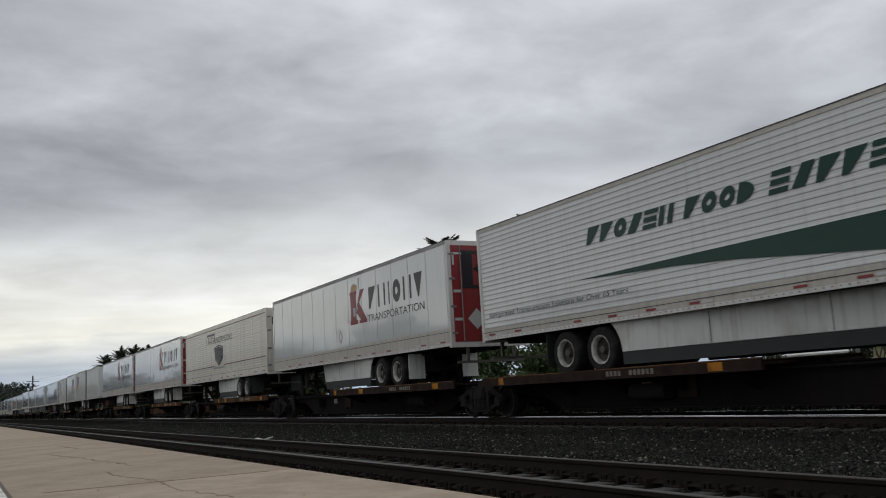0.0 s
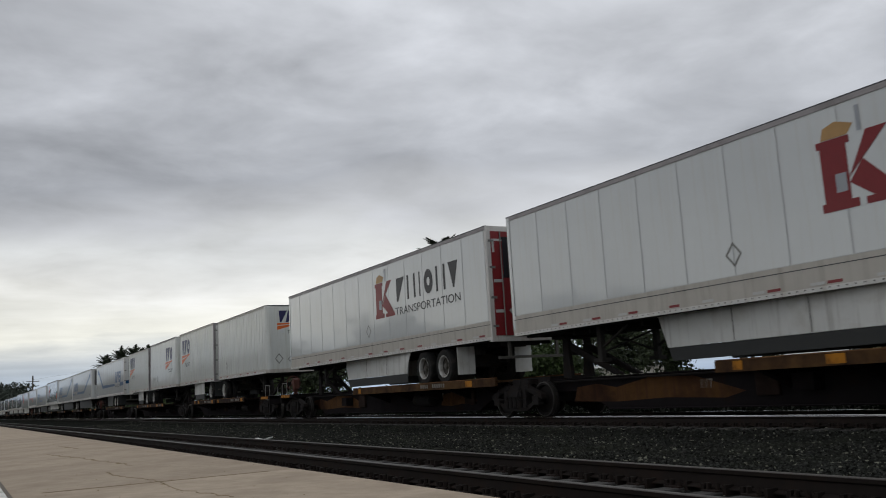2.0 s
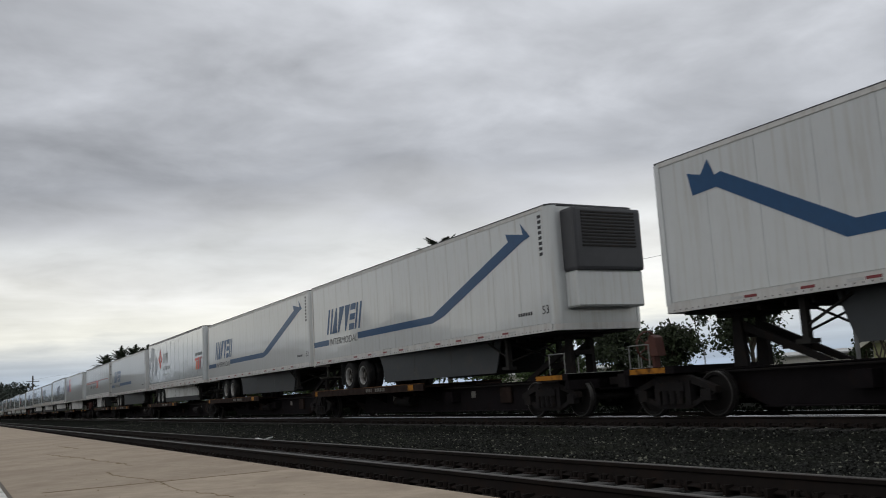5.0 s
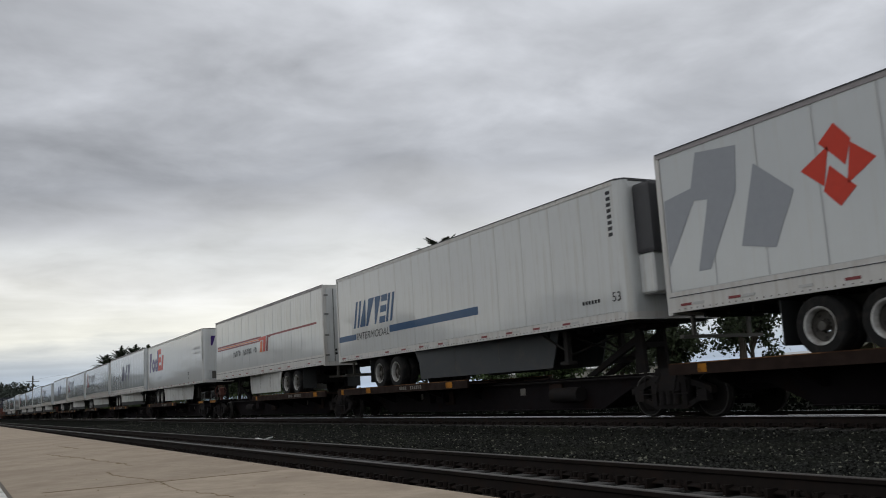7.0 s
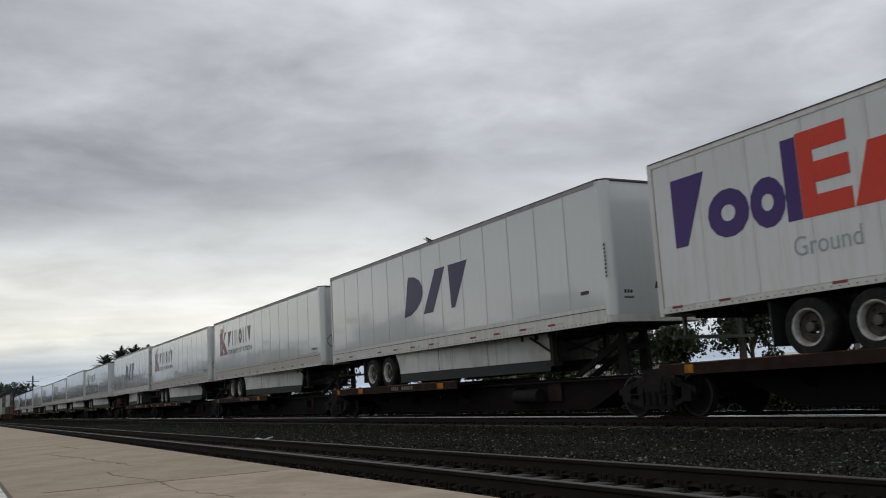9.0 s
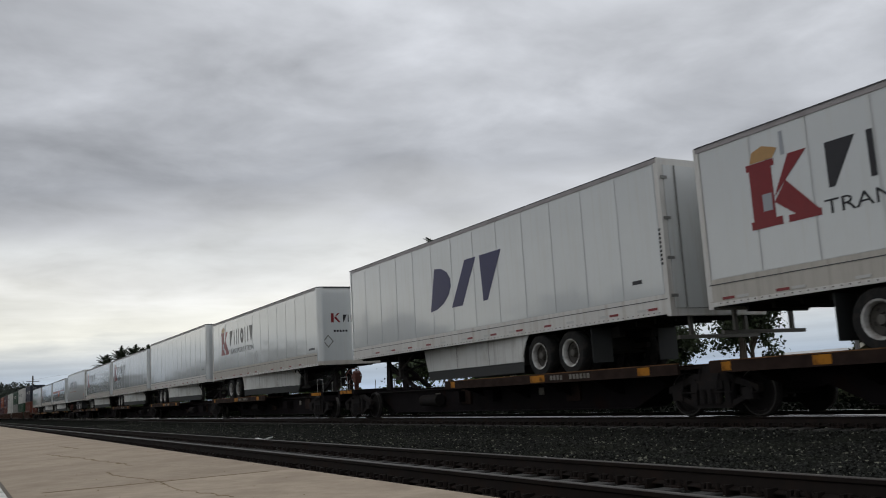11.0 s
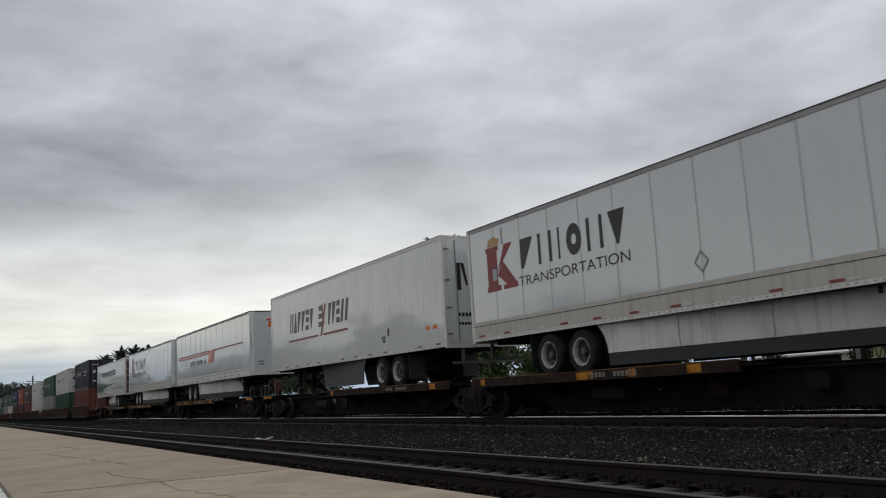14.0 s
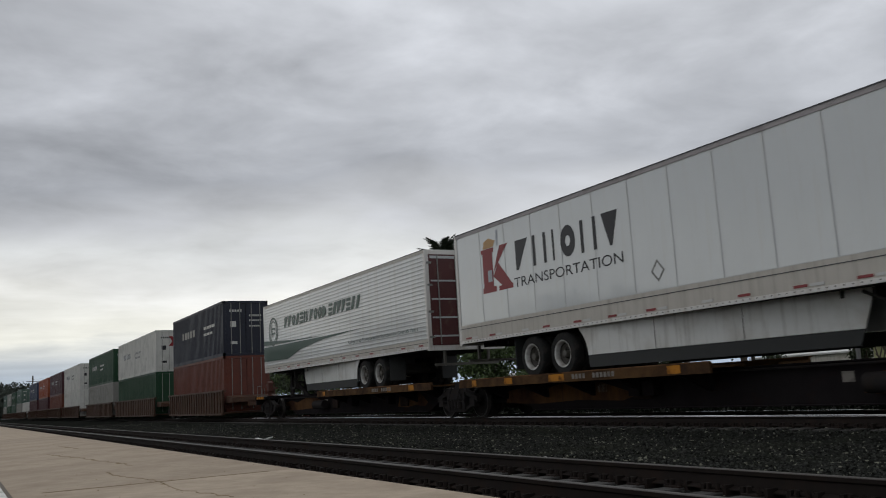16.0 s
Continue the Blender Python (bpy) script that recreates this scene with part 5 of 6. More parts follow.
    mark_market(T[25], 16.15, 14.75, "nose")
    T[27] = trailer("semi_trailer", lab % "green ring emblem, swoosh and maroon rear doors", -468.54, 16.15, True, "slats", "white_dull", 4.97, low=0.3, doors="door_maroon", skirt=(5.7, 12.4), axles=(3.68, 4.93))
    mark_frozen(T[27], 16.15, True)
    end_shapes(T[27], "door_tape", [rect(0.15, 2.44, z, z + 0.05) for z in (2.35, 2.9, 3.45, 4.0)] + [rect(0.15, 2.44, 4.7, 4.78)], "seam_grey", 16.15 + 0.045, "grey bars across the doors")


build_trailers()


# ---- railway cars under them ----
WHEEL_R = 0.42


def wheel_disc(bm):
    lathe(bm, [(0.07, -0.03), (0.12, -0.02), (0.14, 0.03), (0.33, 0.055), (0.35, 0.0), (0.42, 0.0), (0.42, 0.10), (0.45, 0.11), (0.45, 0.14), (0.36, 0.14), (0.30, 0.09), (0.12, 0.09), (0.07, 0.12)], 28)


def wheel_tread(bm):
    lathe(bm, [(0.398, -0.002), (0.418, -0.002), (0.4215, 0.0), (0.4215, 0.1), (0.40, 0.1)], 28)


def side_frame(bm):
    for a, b in ((((-1.14, 0.44), (-1.14, 0.56), (-0.42, 0.80), (0.42, 0.80), (1.14, 0.56), (1.14, 0.44), (0.42, 0.66), (-0.42, 0.66)), 0.07),
                 (((-1.12, 0.44), (-0.98, 0.44), (-0.40, 0.26), (0.40, 0.26), (0.98, 0.44), (1.12, 0.44), (0.44, 0.15), (-0.44, 0.15)), 0.06)):
        prism(bm, a, "y", -b, b)
    for sx in (-1, 1):
        bx(bm, sx * 0.89 - 0.13, sx * 0.89 + 0.13, -0.09, 0.07, 0.30, 0.52)
    for x in (-0.2, 0.0, 0.2):
        tube(bm, (x, -0.075, 0.24), (x, -0.075, 0.50), 0.075, n=8)
    bx(bm, -0.36, 0.36, -0.14, 0.06, 0.50, 0.66)
    bx(bm, -0.50, -0.36, -0.1, 0.06, 0.22, 0.7)
    bx(bm, 0.36, 0.50, -0.1, 0.06, 0.22, 0.7)


def add_truck(root, x):
    truck = piece("bogie", shape("bolster", "truck_black", boxes((-0.22, 0.22, -1.1, 1.1, 0.44, 0.70), (-0.45, 0.45, -0.45, 0.45, 0.62, 0.80), (-0.85, -0.78, -0.7, 0.7, 0.34, 0.44), (0.78, 0.85, -0.7, 0.7, 0.34, 0.44))), root, pose(x, 0, 0))
    for y, t in ((-1.0, 0), (1.0, 180)):
        piece("side_frame", shape("frame", "truck_black", side_frame), truck, pose(0, y, 0, 0, 0, t))
        for ax in (-0.89, 0.89):
            w = piece("wheel", shape("wheel", "wheel_steel", wheel_disc, True), truck, pose(ax, -0.82 if t == 0 else 0.82, WHEEL_R, 0, 0, t))
            piece("tread", shape("tread", "tread_steel", wheel_tread, True), w, None, "polished wheel tread")
    for ax in (-0.89, 0.89):
        piece("axle", shape("caraxle", "wheel_steel", lambda bm: tube(bm, (0, -0.78, 0), (0, 0.78, 0), 0.085, n=10)), truck, pose(ax, 0, WHEEL_R))


def hitch(bm, d):
    """Stand that holds a trailer's nose; d is the way its strut leans."""
    for y in (-0.36, 0.26):
        prism(bm, [(-0.17, 0.9), (0.17, 0.9), (0.09, 1.86), (-0.09, 1.86)], "y", y, y + 0.10)
    bx(bm, -0.16, 0.16, -0.26, 0.26, 1.45, 1.56)
    bx(bm, -0.42, 0.42, -0.45, 0.45, 1.86, 1.94)
    for y in (-0.30, 0.22):
        prism(bm, [(0.02 * d, 1.80), (0.02 * d, 1.62), (-1.75 * d, 0.9), (-2.05 * d, 0.9)], "y", y, y + 0.08)
    bx(bm, min(-1.2 * d, -0.9 * d), max(-1.2 * d, -0.9 * d), -0.22, 0.22, 1.16, 1.3)


def spine_unit(x0, x1, loads, lead_end, trail_end, truck_left, seed, patched=0):
    """One platform of a spine car: a deep middle beam, decks beside it under the tyres, a stand for each nose."""
    U = x1 - x0
    rnd = random.Random(seed)
    root = thing("spine_car", "dark rusty brown spine car platform with faded yellow patches", "rail car", "spine cars", (x0, MID, 0))

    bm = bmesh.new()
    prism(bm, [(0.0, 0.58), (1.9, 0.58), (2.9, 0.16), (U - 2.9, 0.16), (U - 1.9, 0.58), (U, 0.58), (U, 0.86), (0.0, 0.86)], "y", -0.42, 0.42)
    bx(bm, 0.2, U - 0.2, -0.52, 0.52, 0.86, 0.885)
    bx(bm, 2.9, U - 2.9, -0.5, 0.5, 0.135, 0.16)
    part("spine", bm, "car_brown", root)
    if patched:
        # large worn areas of the old yellow coat on the beam's side
        for px, w in ((1.6, 5.4), (U - 5.2, 2.2)):
            bm = bmesh.new()
            pts = [(px, 0.33), (px + 0.15, 0.66), (px + 0.9, 0.72), (px + 1.6, 0.62), (px + w * 0.5, 0.80), (px + w * 0.75, 0.78), (px + w, 0.44), (px + w * 0.9, 0.32), (px + w * 0.6, 0.36), (px + w * 0.3, 0.30)]
            prism(bm, pts, "y", -0.4245, -0.419)
            part("yellow_patch", bm, "beam_yellow", root, "worn yellow coat on the beam")
    for s, L, rr in loads:
        a, b = (s + L - 9.3, s + L + 0.1) if rr else (s - 0.1, s + 9.3)
        if L < 10:
            a, b = (s + 3.6, s + L + 0.3) if rr else (s - 0.3, s + 4.8)
        a, b = a - x0, b - x0
        for y0, y1, sy in ((-1.36, -0.45, -1), (0.45, 1.36, 1)):
            d = piece("tyre_deck", shape(("deck", round(b - a, 2), sy), "deck_ochre" if patched else "deck_rust", lambda bm: (bx(bm, 0, b - a, y0, y1, DECK - 0.05, DECK - 0.004), bx(bm, 0, b - a, -1.37 if sy < 0 else 1.30, -1.30 if sy < 0 else 1.37, 0.80, DECK + 0.055))), root, pose(a, 0, 0))
            ye = -1.374 if sy < 0 else 1.370
            piece("deck_lip", shape(("lip", round(b - a, 2), sy), "deck_lip", boxes((0.02, b - a - 0.02, ye - 0.002, ye + 0.07, DECK + 0.055, DECK + 0.075))), d, None, "worn yellowish deck edge")
            n = 5
            for i in range(n):
                if 0 < i < n - 1 and rnd.random() < (0.4 if patched else 0.78):
                    continue
                xx = (b - a) * (i + rnd.uniform(0.15, 0.5)) / n
                piece("yellow_patch", shape(("patch", sy, i % 3), "deck_yellow", boxes((0, (0.22, 0.36, 0.6)[i % 3], ye, ye + 0.004, 0.83, 0.99))), d, pose(xx, 0, 0))
            if sy < 0:
                piece("number_bars", shape(("numbers", int(U * 3)), "number_paint", lambda bm: [bx(bm, u0, u0 + 0.085, ye - 0.001, ye + 0.003, 0.86, 0.965) for u0 in (0, 0.13, 0.26, 0.39, 0.75, 0.88, 1.01, 1.14, 1.27, 1.4)]), d, pose((b - a) * 0.55, 0, 0))
        for i in range(5):
            xx = a + (b - a) * (i + 0.5) / 5
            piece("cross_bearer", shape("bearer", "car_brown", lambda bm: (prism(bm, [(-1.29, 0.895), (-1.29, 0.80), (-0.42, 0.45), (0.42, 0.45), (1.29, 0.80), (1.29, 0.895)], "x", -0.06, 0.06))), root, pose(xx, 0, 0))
        hx = (s + 0.95 if rr else s + L - 0.95) - x0
        piece("hitch_stand", shape(("hitch", rr), "truck_black", lambda bm, rr=rr: hitch(bm, -1 if rr else 1)), root, pose(hx, 0, 0))
    # stencilled panels and bracket plates on the beam
    for i in range(2):
        xs = U * (0.34 + 0.33 * i) + rnd.uniform(-0.8, 0.8)
        piece("stencil", shape(("stencil", i), "number_paint", boxes((0, 0.34 - 0.1 * i, -0.4245, -0.419, 0.52, 0.70))), root, pose(xs, 0, 0))
        piece("bracket", shape("bracket", "deck_rust", lambda bm: (bx(bm, 0, 0.55, -0.50, -0.42, 0.34, 0.78), bevel(bm, 0.02))), root, pose(xs + rnd.uniform(0.9, 1.8), 0, 0))
    # clutter under the beam
    for i in range(3):
        xx = rnd.uniform(3.5, U - 4.5)
        piece("air_tank", shape("tank", "truck_black", lambda bm: tube(bm, (0, -0.62, 0.5), (1.1, -0.62, 0.5), 0.17, n=12), True), root, pose(xx, 0, 0)) if i == 0 else \
            piece("valve_box", shape("valve", "car_brown", boxes((0, 0.45, -0.7, -0.42, 0.42, 0.72))), root, pose(xx, 0, 0))
    piece("brake_pipe", shape(("pipe", round(U, 1)), "truck_black", lambda bm: tube(bm, (1.0, -0.55, 0.82), (U - 1.0, -0.55, 0.82), 0.025, n=6)), root)
    if truck_left is not None:
        add_truck(root, truck_left - x0)
    for flag, xe, d in ((lead_end, U, 1), (trail_end, 0.0, -1)):
        if not flag:
            # shared joint: hoses and a stepped end casting
            hose = lambda bm, d=d: [polytube(bm, [Vector((-d * 0.5 + d * 0.9 * f, y + 0.1 * math.sin(f * 5), 0.80 - 0.28 * math.sin(f * math.pi))) for f in np.linspace(0, 1, 9)], 0.025) for y in (-0.75,)]
            piece("air_hose", shape(("hose", d), "truck_black", hose, True), root, pose(xe, 0, 0))
            step = lambda bm, d=d: polytube(bm, [Vector(p) for p in ((-d * 0.25, -1.05, 0.9), (-d * 0.25, -1.2, 0.45), (-d * 0.65, -1.2, 0.45), (-d * 0.65, -1.05, 0.9))], 0.018)
            piece("step", shape(("step", d), "truck_black", step), root, pose(xe, 0, 0))
            piece("joint_casting", shape(("joint", d), "truck_black", boxes((min(0, -d * 0.9), max(0, -d * 0.9), -0.6, 0.6, 0.72, 0.96), (min(0, -d * 0.35), max(0, -d * 0.35), -0.9, 0.9, 0.80, 0.93))), root, pose(xe, 0, 0))
            continue
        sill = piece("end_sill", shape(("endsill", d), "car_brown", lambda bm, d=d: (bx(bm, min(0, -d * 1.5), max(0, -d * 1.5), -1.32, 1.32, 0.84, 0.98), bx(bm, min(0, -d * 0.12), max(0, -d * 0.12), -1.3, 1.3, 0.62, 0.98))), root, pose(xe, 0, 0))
        piece("yellow_patch", shape(("endpatch", d), "deck_yellow", boxes((min(-d * 0.2, -d * 1.25), max(-d * 0.2, -d * 1.25), -1.325, -1.321, 0.86, 0.965))), sill)
        add_truck(root, xe - d * 1.15)
        piece("coupler", shape(("coupler", d), "truck_black", boxes((min(0, d * 0.55), max(0, d * 0.55), -0.11, 0.11, 0.68, 0.86), (min(d * 0.4, d * 0.72), max(d * 0.4, d * 0.72), -0.19, 0.16, 0.62, 0.92))), root, pose(xe, 0, 0))
        rail = lambda bm, d=d: [tube(bm, p, q, 0.014, n=5) for p, q in (((-d * 0.15, -1.25, 0.95), (-d * 0.15, -1.25, 1.45)), ((-d * 0.75, -1.25, 0.95), (-d * 0.75, -1.25, 1.45)), ((-d * 0.15, -1.25, 1.45), (-d * 0.75, -1.25, 1.45)),
                                                                      ((-d * 0.1, -1.25, 0.98), (-d * 0.1, 1.25, 0.98)), ((-d * 0.1, -0.9, 0.98), (-d * 0.1, -0.9, 1.35)), ((-d * 0.1, 0.9, 0.98), (-d * 0.1, 0.9, 1.35)))]
        piece("grab_rail", shape(("grab", d), "steel", rail), root, pose(xe, 0, 0))
        if d < 0:
            bw = piece("brake_stand", shape("bstand", "brake_red", lambda bm: (bx(bm, 0.36, 0.42, -0.83, -0.67, 0.95, 1.25), prism(bm, [(0.34, 1.22), (0.58, 1.22), (0.52, 1.60), (0.40, 1.66), (0.32, 1.60)], "y", -0.86, -0.64), tube(bm, (0.20, -0.75, 1.45), (0.34, -0.75, 1.45), 0.12, n=10))), root, pose(xe, 0, 0), "rusty red brake stand")
            wheel = lambda bm: ([tube(bm, (0.17, -0.75 + 0.3 * math.cos(a), 1.45 + 0.3 * math.sin(a)), (0.17, -0.75 + 0.3 * math.cos(a + 0.4), 1.45 + 0.3 * math.sin(a + 0.4)), 0.02, n=5) for a in np.arange(0, 6.2, 0.3927)],
                               [tube(bm, (0.19, -0.75, 1.45), (0.17, -0.75 + 0.3 * math.cos(a), 1.45 + 0.3 * math.sin(a)), 0.012, n=4) for a in np.arange(0, 6.2, 1.2566)])
            piece("brake_wheel", shape("bwheel", "brake_red", wheel), bw, None, "rusty red hand brake wheel")
    MOVERS.append((root, x0, MID, 0.0))


def build_spine_cars():
    REAR_RIGHT = {1, 2, 3, 4, 6, 8, 9, 14, 19, 24, 27}
    cars = [[[0], [1], [2], [3], [4]], [[5, 6], [7, 8], [9]], [[10], [11], [12], [13], [14]], [[15], [16], [17], [18], [19]], [[20], [21], [22], [23], [24]], [[25], [26], [27]]]
    for ci, car in enumerate(cars):
        ext = [(min(T[k].location.x for k in u), max(T[k].location.x + T[k]["L"] for k in u)) for u in car]
        for ui, u in enumerate(car):
            lo, hi = ext[ui]
            first, last = ui == 0, ui == len(car) - 1
            x1 = hi + 0.25 if first else (ext[ui - 1][0] + hi) / 2 + 0.1
            x0 = lo - 1.35 if last else (lo + ext[ui + 1][1]) / 2 + 0.1
            spine_unit(x0, x1, [(T[k].location.x, T[k]["L"], k in REAR_RIGHT) for k in u], first, last, None if last else x0, 100 * ci + ui, (ci == 0 and ui in (2, 3, 4)) or ci == 5)


build_spine_cars()


# ---- containers stacked in well cars ----
def container(label, s, L, z, col, group="stacked containers", marks=None):
    root = thing("shipping_container", label, "container", group, (s, MID - 1.22, z))
    h, w = 2.88, 2.44
    frame = shape(("cframe", L, col), col, boxes(*[(x, x + 0.15, y, y + 0.13, 0, h) for x in (0, L - 0.15) for y in (0, w - 0.13)], (0, L, 0, 0.08, h - 0.12, h), (0, L, w - 0.08, w, h - 0.12, h), (0, L, 0, 0.08, 0, 0.16), (0, L, w - 0.08, w, 0, 0.16),
                                                    (0, 0.08, 0, w, h - 0.14, h), (L - 0.08, L, 0, w, h - 0.14, h), (0, 0.08, 0, w, 0, 0.16), (L - 0.08, L, 0, w, 0, 0.16), (0.05, L - 0.05, 0.06, w - 0.06, h - 0.05, h - 0.01)))
    piece("frame", frame, root)

    def wall(y, k):
        def build(bm):
            n = int((L - 0.3) / 0.28)
            p = (L - 0.3) / n
            pts = []
            for i in range(n):
                x = 0.15 + i * p
                pts += [(x, y), (x + p * 0.35, y), (x + p * 0.5, y + k), (x + p * 0.85, y + k)]
            pts.append((L - 0.15, y))
            sg = 1 if k > 0 else -1
            prism(bm, pts + [(L - 0.15, y + sg * 0.06), (0.15, y + sg * 0.06)], "z", 0.16, h - 0.12)
        return build
    piece("side_wall", shape(("cside", L, 0), col, wall(0.02, 0.036)), root)
    piece("side_wall", shape(("cside", L, 1), col, wall(w - 0.02, -0.036)), root)
    for a, b in ((0.14, w / 2 - 0.01), (w / 2 + 0.01, w - 0.14)):
        d = piece("door", shape(("cdoor", L, a), col, lambda bm, a=a, b=b: (bx(bm, L - 0.07, L - 0.02, a, b, 0.17, h - 0.15), [bx(bm, L - 0.02, L - 0.005, a + 0.05, b - 0.05, z0, z0 + 0.5) for z0 in (0.3, 0.95, 1.6, 2.15)])), root)
        for y in (a + 0.3, b - 0.3):
            piece("lock_rod", shape(("crod", L), "steel", lambda bm: tube(bm, (L + 0.01, 0, 0.1), (L + 0.01, 0, h - 0.1), 0.02, n=6)), d, pose(0, y, 0))
    piece("end_wall", shape(("cend", L), col, boxes((0.02, 0.07, 0.12, w - 0.12, 0.16, h - 0.14))), root)
    for nm, polys, mat in marks or ():
        bm = bmesh.new()
        for p in polys:
            prism(bm, p, "y", 0.012, 0.016)
        part(nm, bm, mat, root, "plain painted mark")
    MOVERS.append((root, s, MID - 1.22, z))
    return root


def well_car(s, L, seed):
    """A deep well between two bogies."""
    x0, x1 = s - 1.5, s + L + 1.5
    U = x1 - x0
    root = thing("well_car", "rusty orange brown double-stack well car with ribbed sides", "rail car", "well cars", (x0, MID, 0))
    for y0, y1 in ((-1.42, -1.34), (1.34, 1.42)):
        side = piece("side_sill", shape(("wside", round(U, 1), y0), "well_brown", lambda bm: (bx(bm, 1.2, U - 1.2, y0, y1, 0.2, 1.42), bx(bm, 0.9, U - 0.9, y0 - 0.05, y1 + 0.05, 1.36, 1.46), bx(bm, 1.2, U - 1.2, y0 - 0.05, y1 + 0.05, 0.18, 0.28))), root)
        for i in range(22):
            x = 1.5 + (U - 3.1) * i / 21
            piece("rib", shape(("wrib", y0), "well_brown", boxes((0, 0.1, y0 - 0.05, y1 + 0.05, 0.28, 1.36))), side, pose(x, 0, 0))
    piece("floor", shape(("wfloor", round(U, 1)), "well_brown", boxes((1.3, U - 1.3, -1.34, 1.34, 0.25, 0.32))), root)
    for xe, d in ((0, 1), (U, -1)):
        piece("end_platform", shape(("wend", d), "well_brown", lambda bm, d=d: (prism(bm, [(0, 0.80), (0, 1.05), (d * 1.2, 1.15), (d * 1.5, 0.8)], "y", -1.2, 1.2), bx(bm, min(0, d * 1.3), max(0, d * 1.3), -0.4, 0.4, 0.6, 0.85))), root, pose(xe, 0, 0))
    add_truck(root, 0.0)
    MOVERS.append((root, x0, MID, 0.0))


for nm, c in (("box_navy", (0.014, 0.017, 0.032)), ("box_rust", (0.115, 0.030, 0.018)), ("box_white", (0.52, 0.52, 0.49)), ("box_green", (0.010, 0.045, 0.020)), ("box_grey", (0.24, 0.235, 0.22)),
              ("box_maroon", (0.055, 0.016, 0.022)), ("box_orange", (0.24, 0.055, 0.02)), ("box_blue", (0.025, 0.035, 0.075)), ("box_teal", (0.06, 0.10, 0.08)), ("well_brown", (0.066, 0.032, 0.019))):
    mk(nm, c, 0.5, spec=0.25, coat=0.06, grain=(1.2, 0.15), stain=(1.1, tuple(v * 0.6 + 0.01 for v in c), 0.48, 0.75), streak=(tuple(v * 0.7 + 0.01 for v in c), 0.48, 0.8))


def build_stacks():
    rows = [(-487.9, 12.19, "box_navy", "box_rust"), (-509.8, 16.15, "box_white", "box_green"), (-528.9, 16.15, "box_green", "box_grey"), (-552.6, 16.15, "box_white", "box_white"), (-571.9, 16.15, "box_maroon", "box_rust"),
            (-591.3, 16.15, "box_orange", "box_maroon"), (-611.0, 16.15, "box_blue", "box_maroon"), (-630.2, 12.19, "", "box_white"), (-650.0, 16.15, "box_teal", "box_grey"), (-669.4, 16.15, "box_green", "box_teal"), (-688.8, 16.15, "box_grey", "box_green"), (-708.2, 16.15, "box_teal", "box_grey")]
    for i, (s, L, top, low) in enumerate(rows):
        well_car(s, L, i)
        say = lambda c: c[4:]
        marks_top = [("mark", bars(2.6, 6.0, 1.5, 1.9, 5), "box_grey" if top != "box_white" else "decal_black"), ("mark", bars(8.0, 10.5, 1.7, 1.85, 7) + bars(8.0, 10.0, 1.35, 1.48, 6), "box_white" if top != "box_white" else "decal_black")]
        container("corrugated %s steel container in the well of a rail car" % say(low), s, L, 0.33, low)
        if top:
            r = container("corrugated %s steel container stacked on another" % say(top), s, L, 0.33 + 2.895, top, marks=marks_top)
            bm = bmesh.new()
            for p in bars(0.35, 1.05, 2.3, 2.42, 5) + bars(1.4, 2.1, 2.05, 2.15, 6) + bars(1.4, 2.1, 1.8, 1.88, 6) + bars(1.4, 2.0, 1.5, 1.58, 5) + [rect(0.4, 0.7, 1.5, 1.8), rect(0.4, 0.75, 0.6, 0.75)]:
                prism(bm, p, "x", L - 0.0035, L + 0.0005)
            part("door_marks", bm, "box_white" if top != "box_white" else "decal_black", r, "rows of small painted marks")
            if i == 1:
                bm = bmesh.new()
                for p in (rect(0.9, 1.15, 1.75, 2.45, 0.45), rect(1.35, 1.6, 1.75, 2.45, -0.45)):
                    prism(bm, p, "x", L - 0.003, L + 0.001)
                part("door_mark", bm, "decal_red", r, "red crossed bars")


build_stacks()


# ---- the far side of the line: trees, palms, houses, lamp, poles ----
def leaves(rng, centres, size, mat, squash=0.6):
    """Many small bent leaf clumps round the given centres, as one mesh."""
    n = len(centres)
    a = rng.normal(size=(n, 3))
    a /= np.linalg.norm(a, axis=1)[:, None]
    b = np.cross(a, rng.normal(size=(n, 3)))
    b /= np.linalg.norm(b, axis=1)[:, None]
    s = size * rng.uniform(0.5, 1.3, n)[:, None]
    c = np.cross(a, b)
    v = np.stack([centres - a * s, centres + b * s * squash + c * s * 0.2, centres + a * s, centres - b * s * squash + c * s * 0.2], 1).reshape(-1, 3)
    f = np.arange(4 * n).reshape(-1, 4)
    f = np.concatenate([f[:, (0, 1, 2)], f[:, (0, 2, 3)]])
    return from_arrays(v, f, mat)


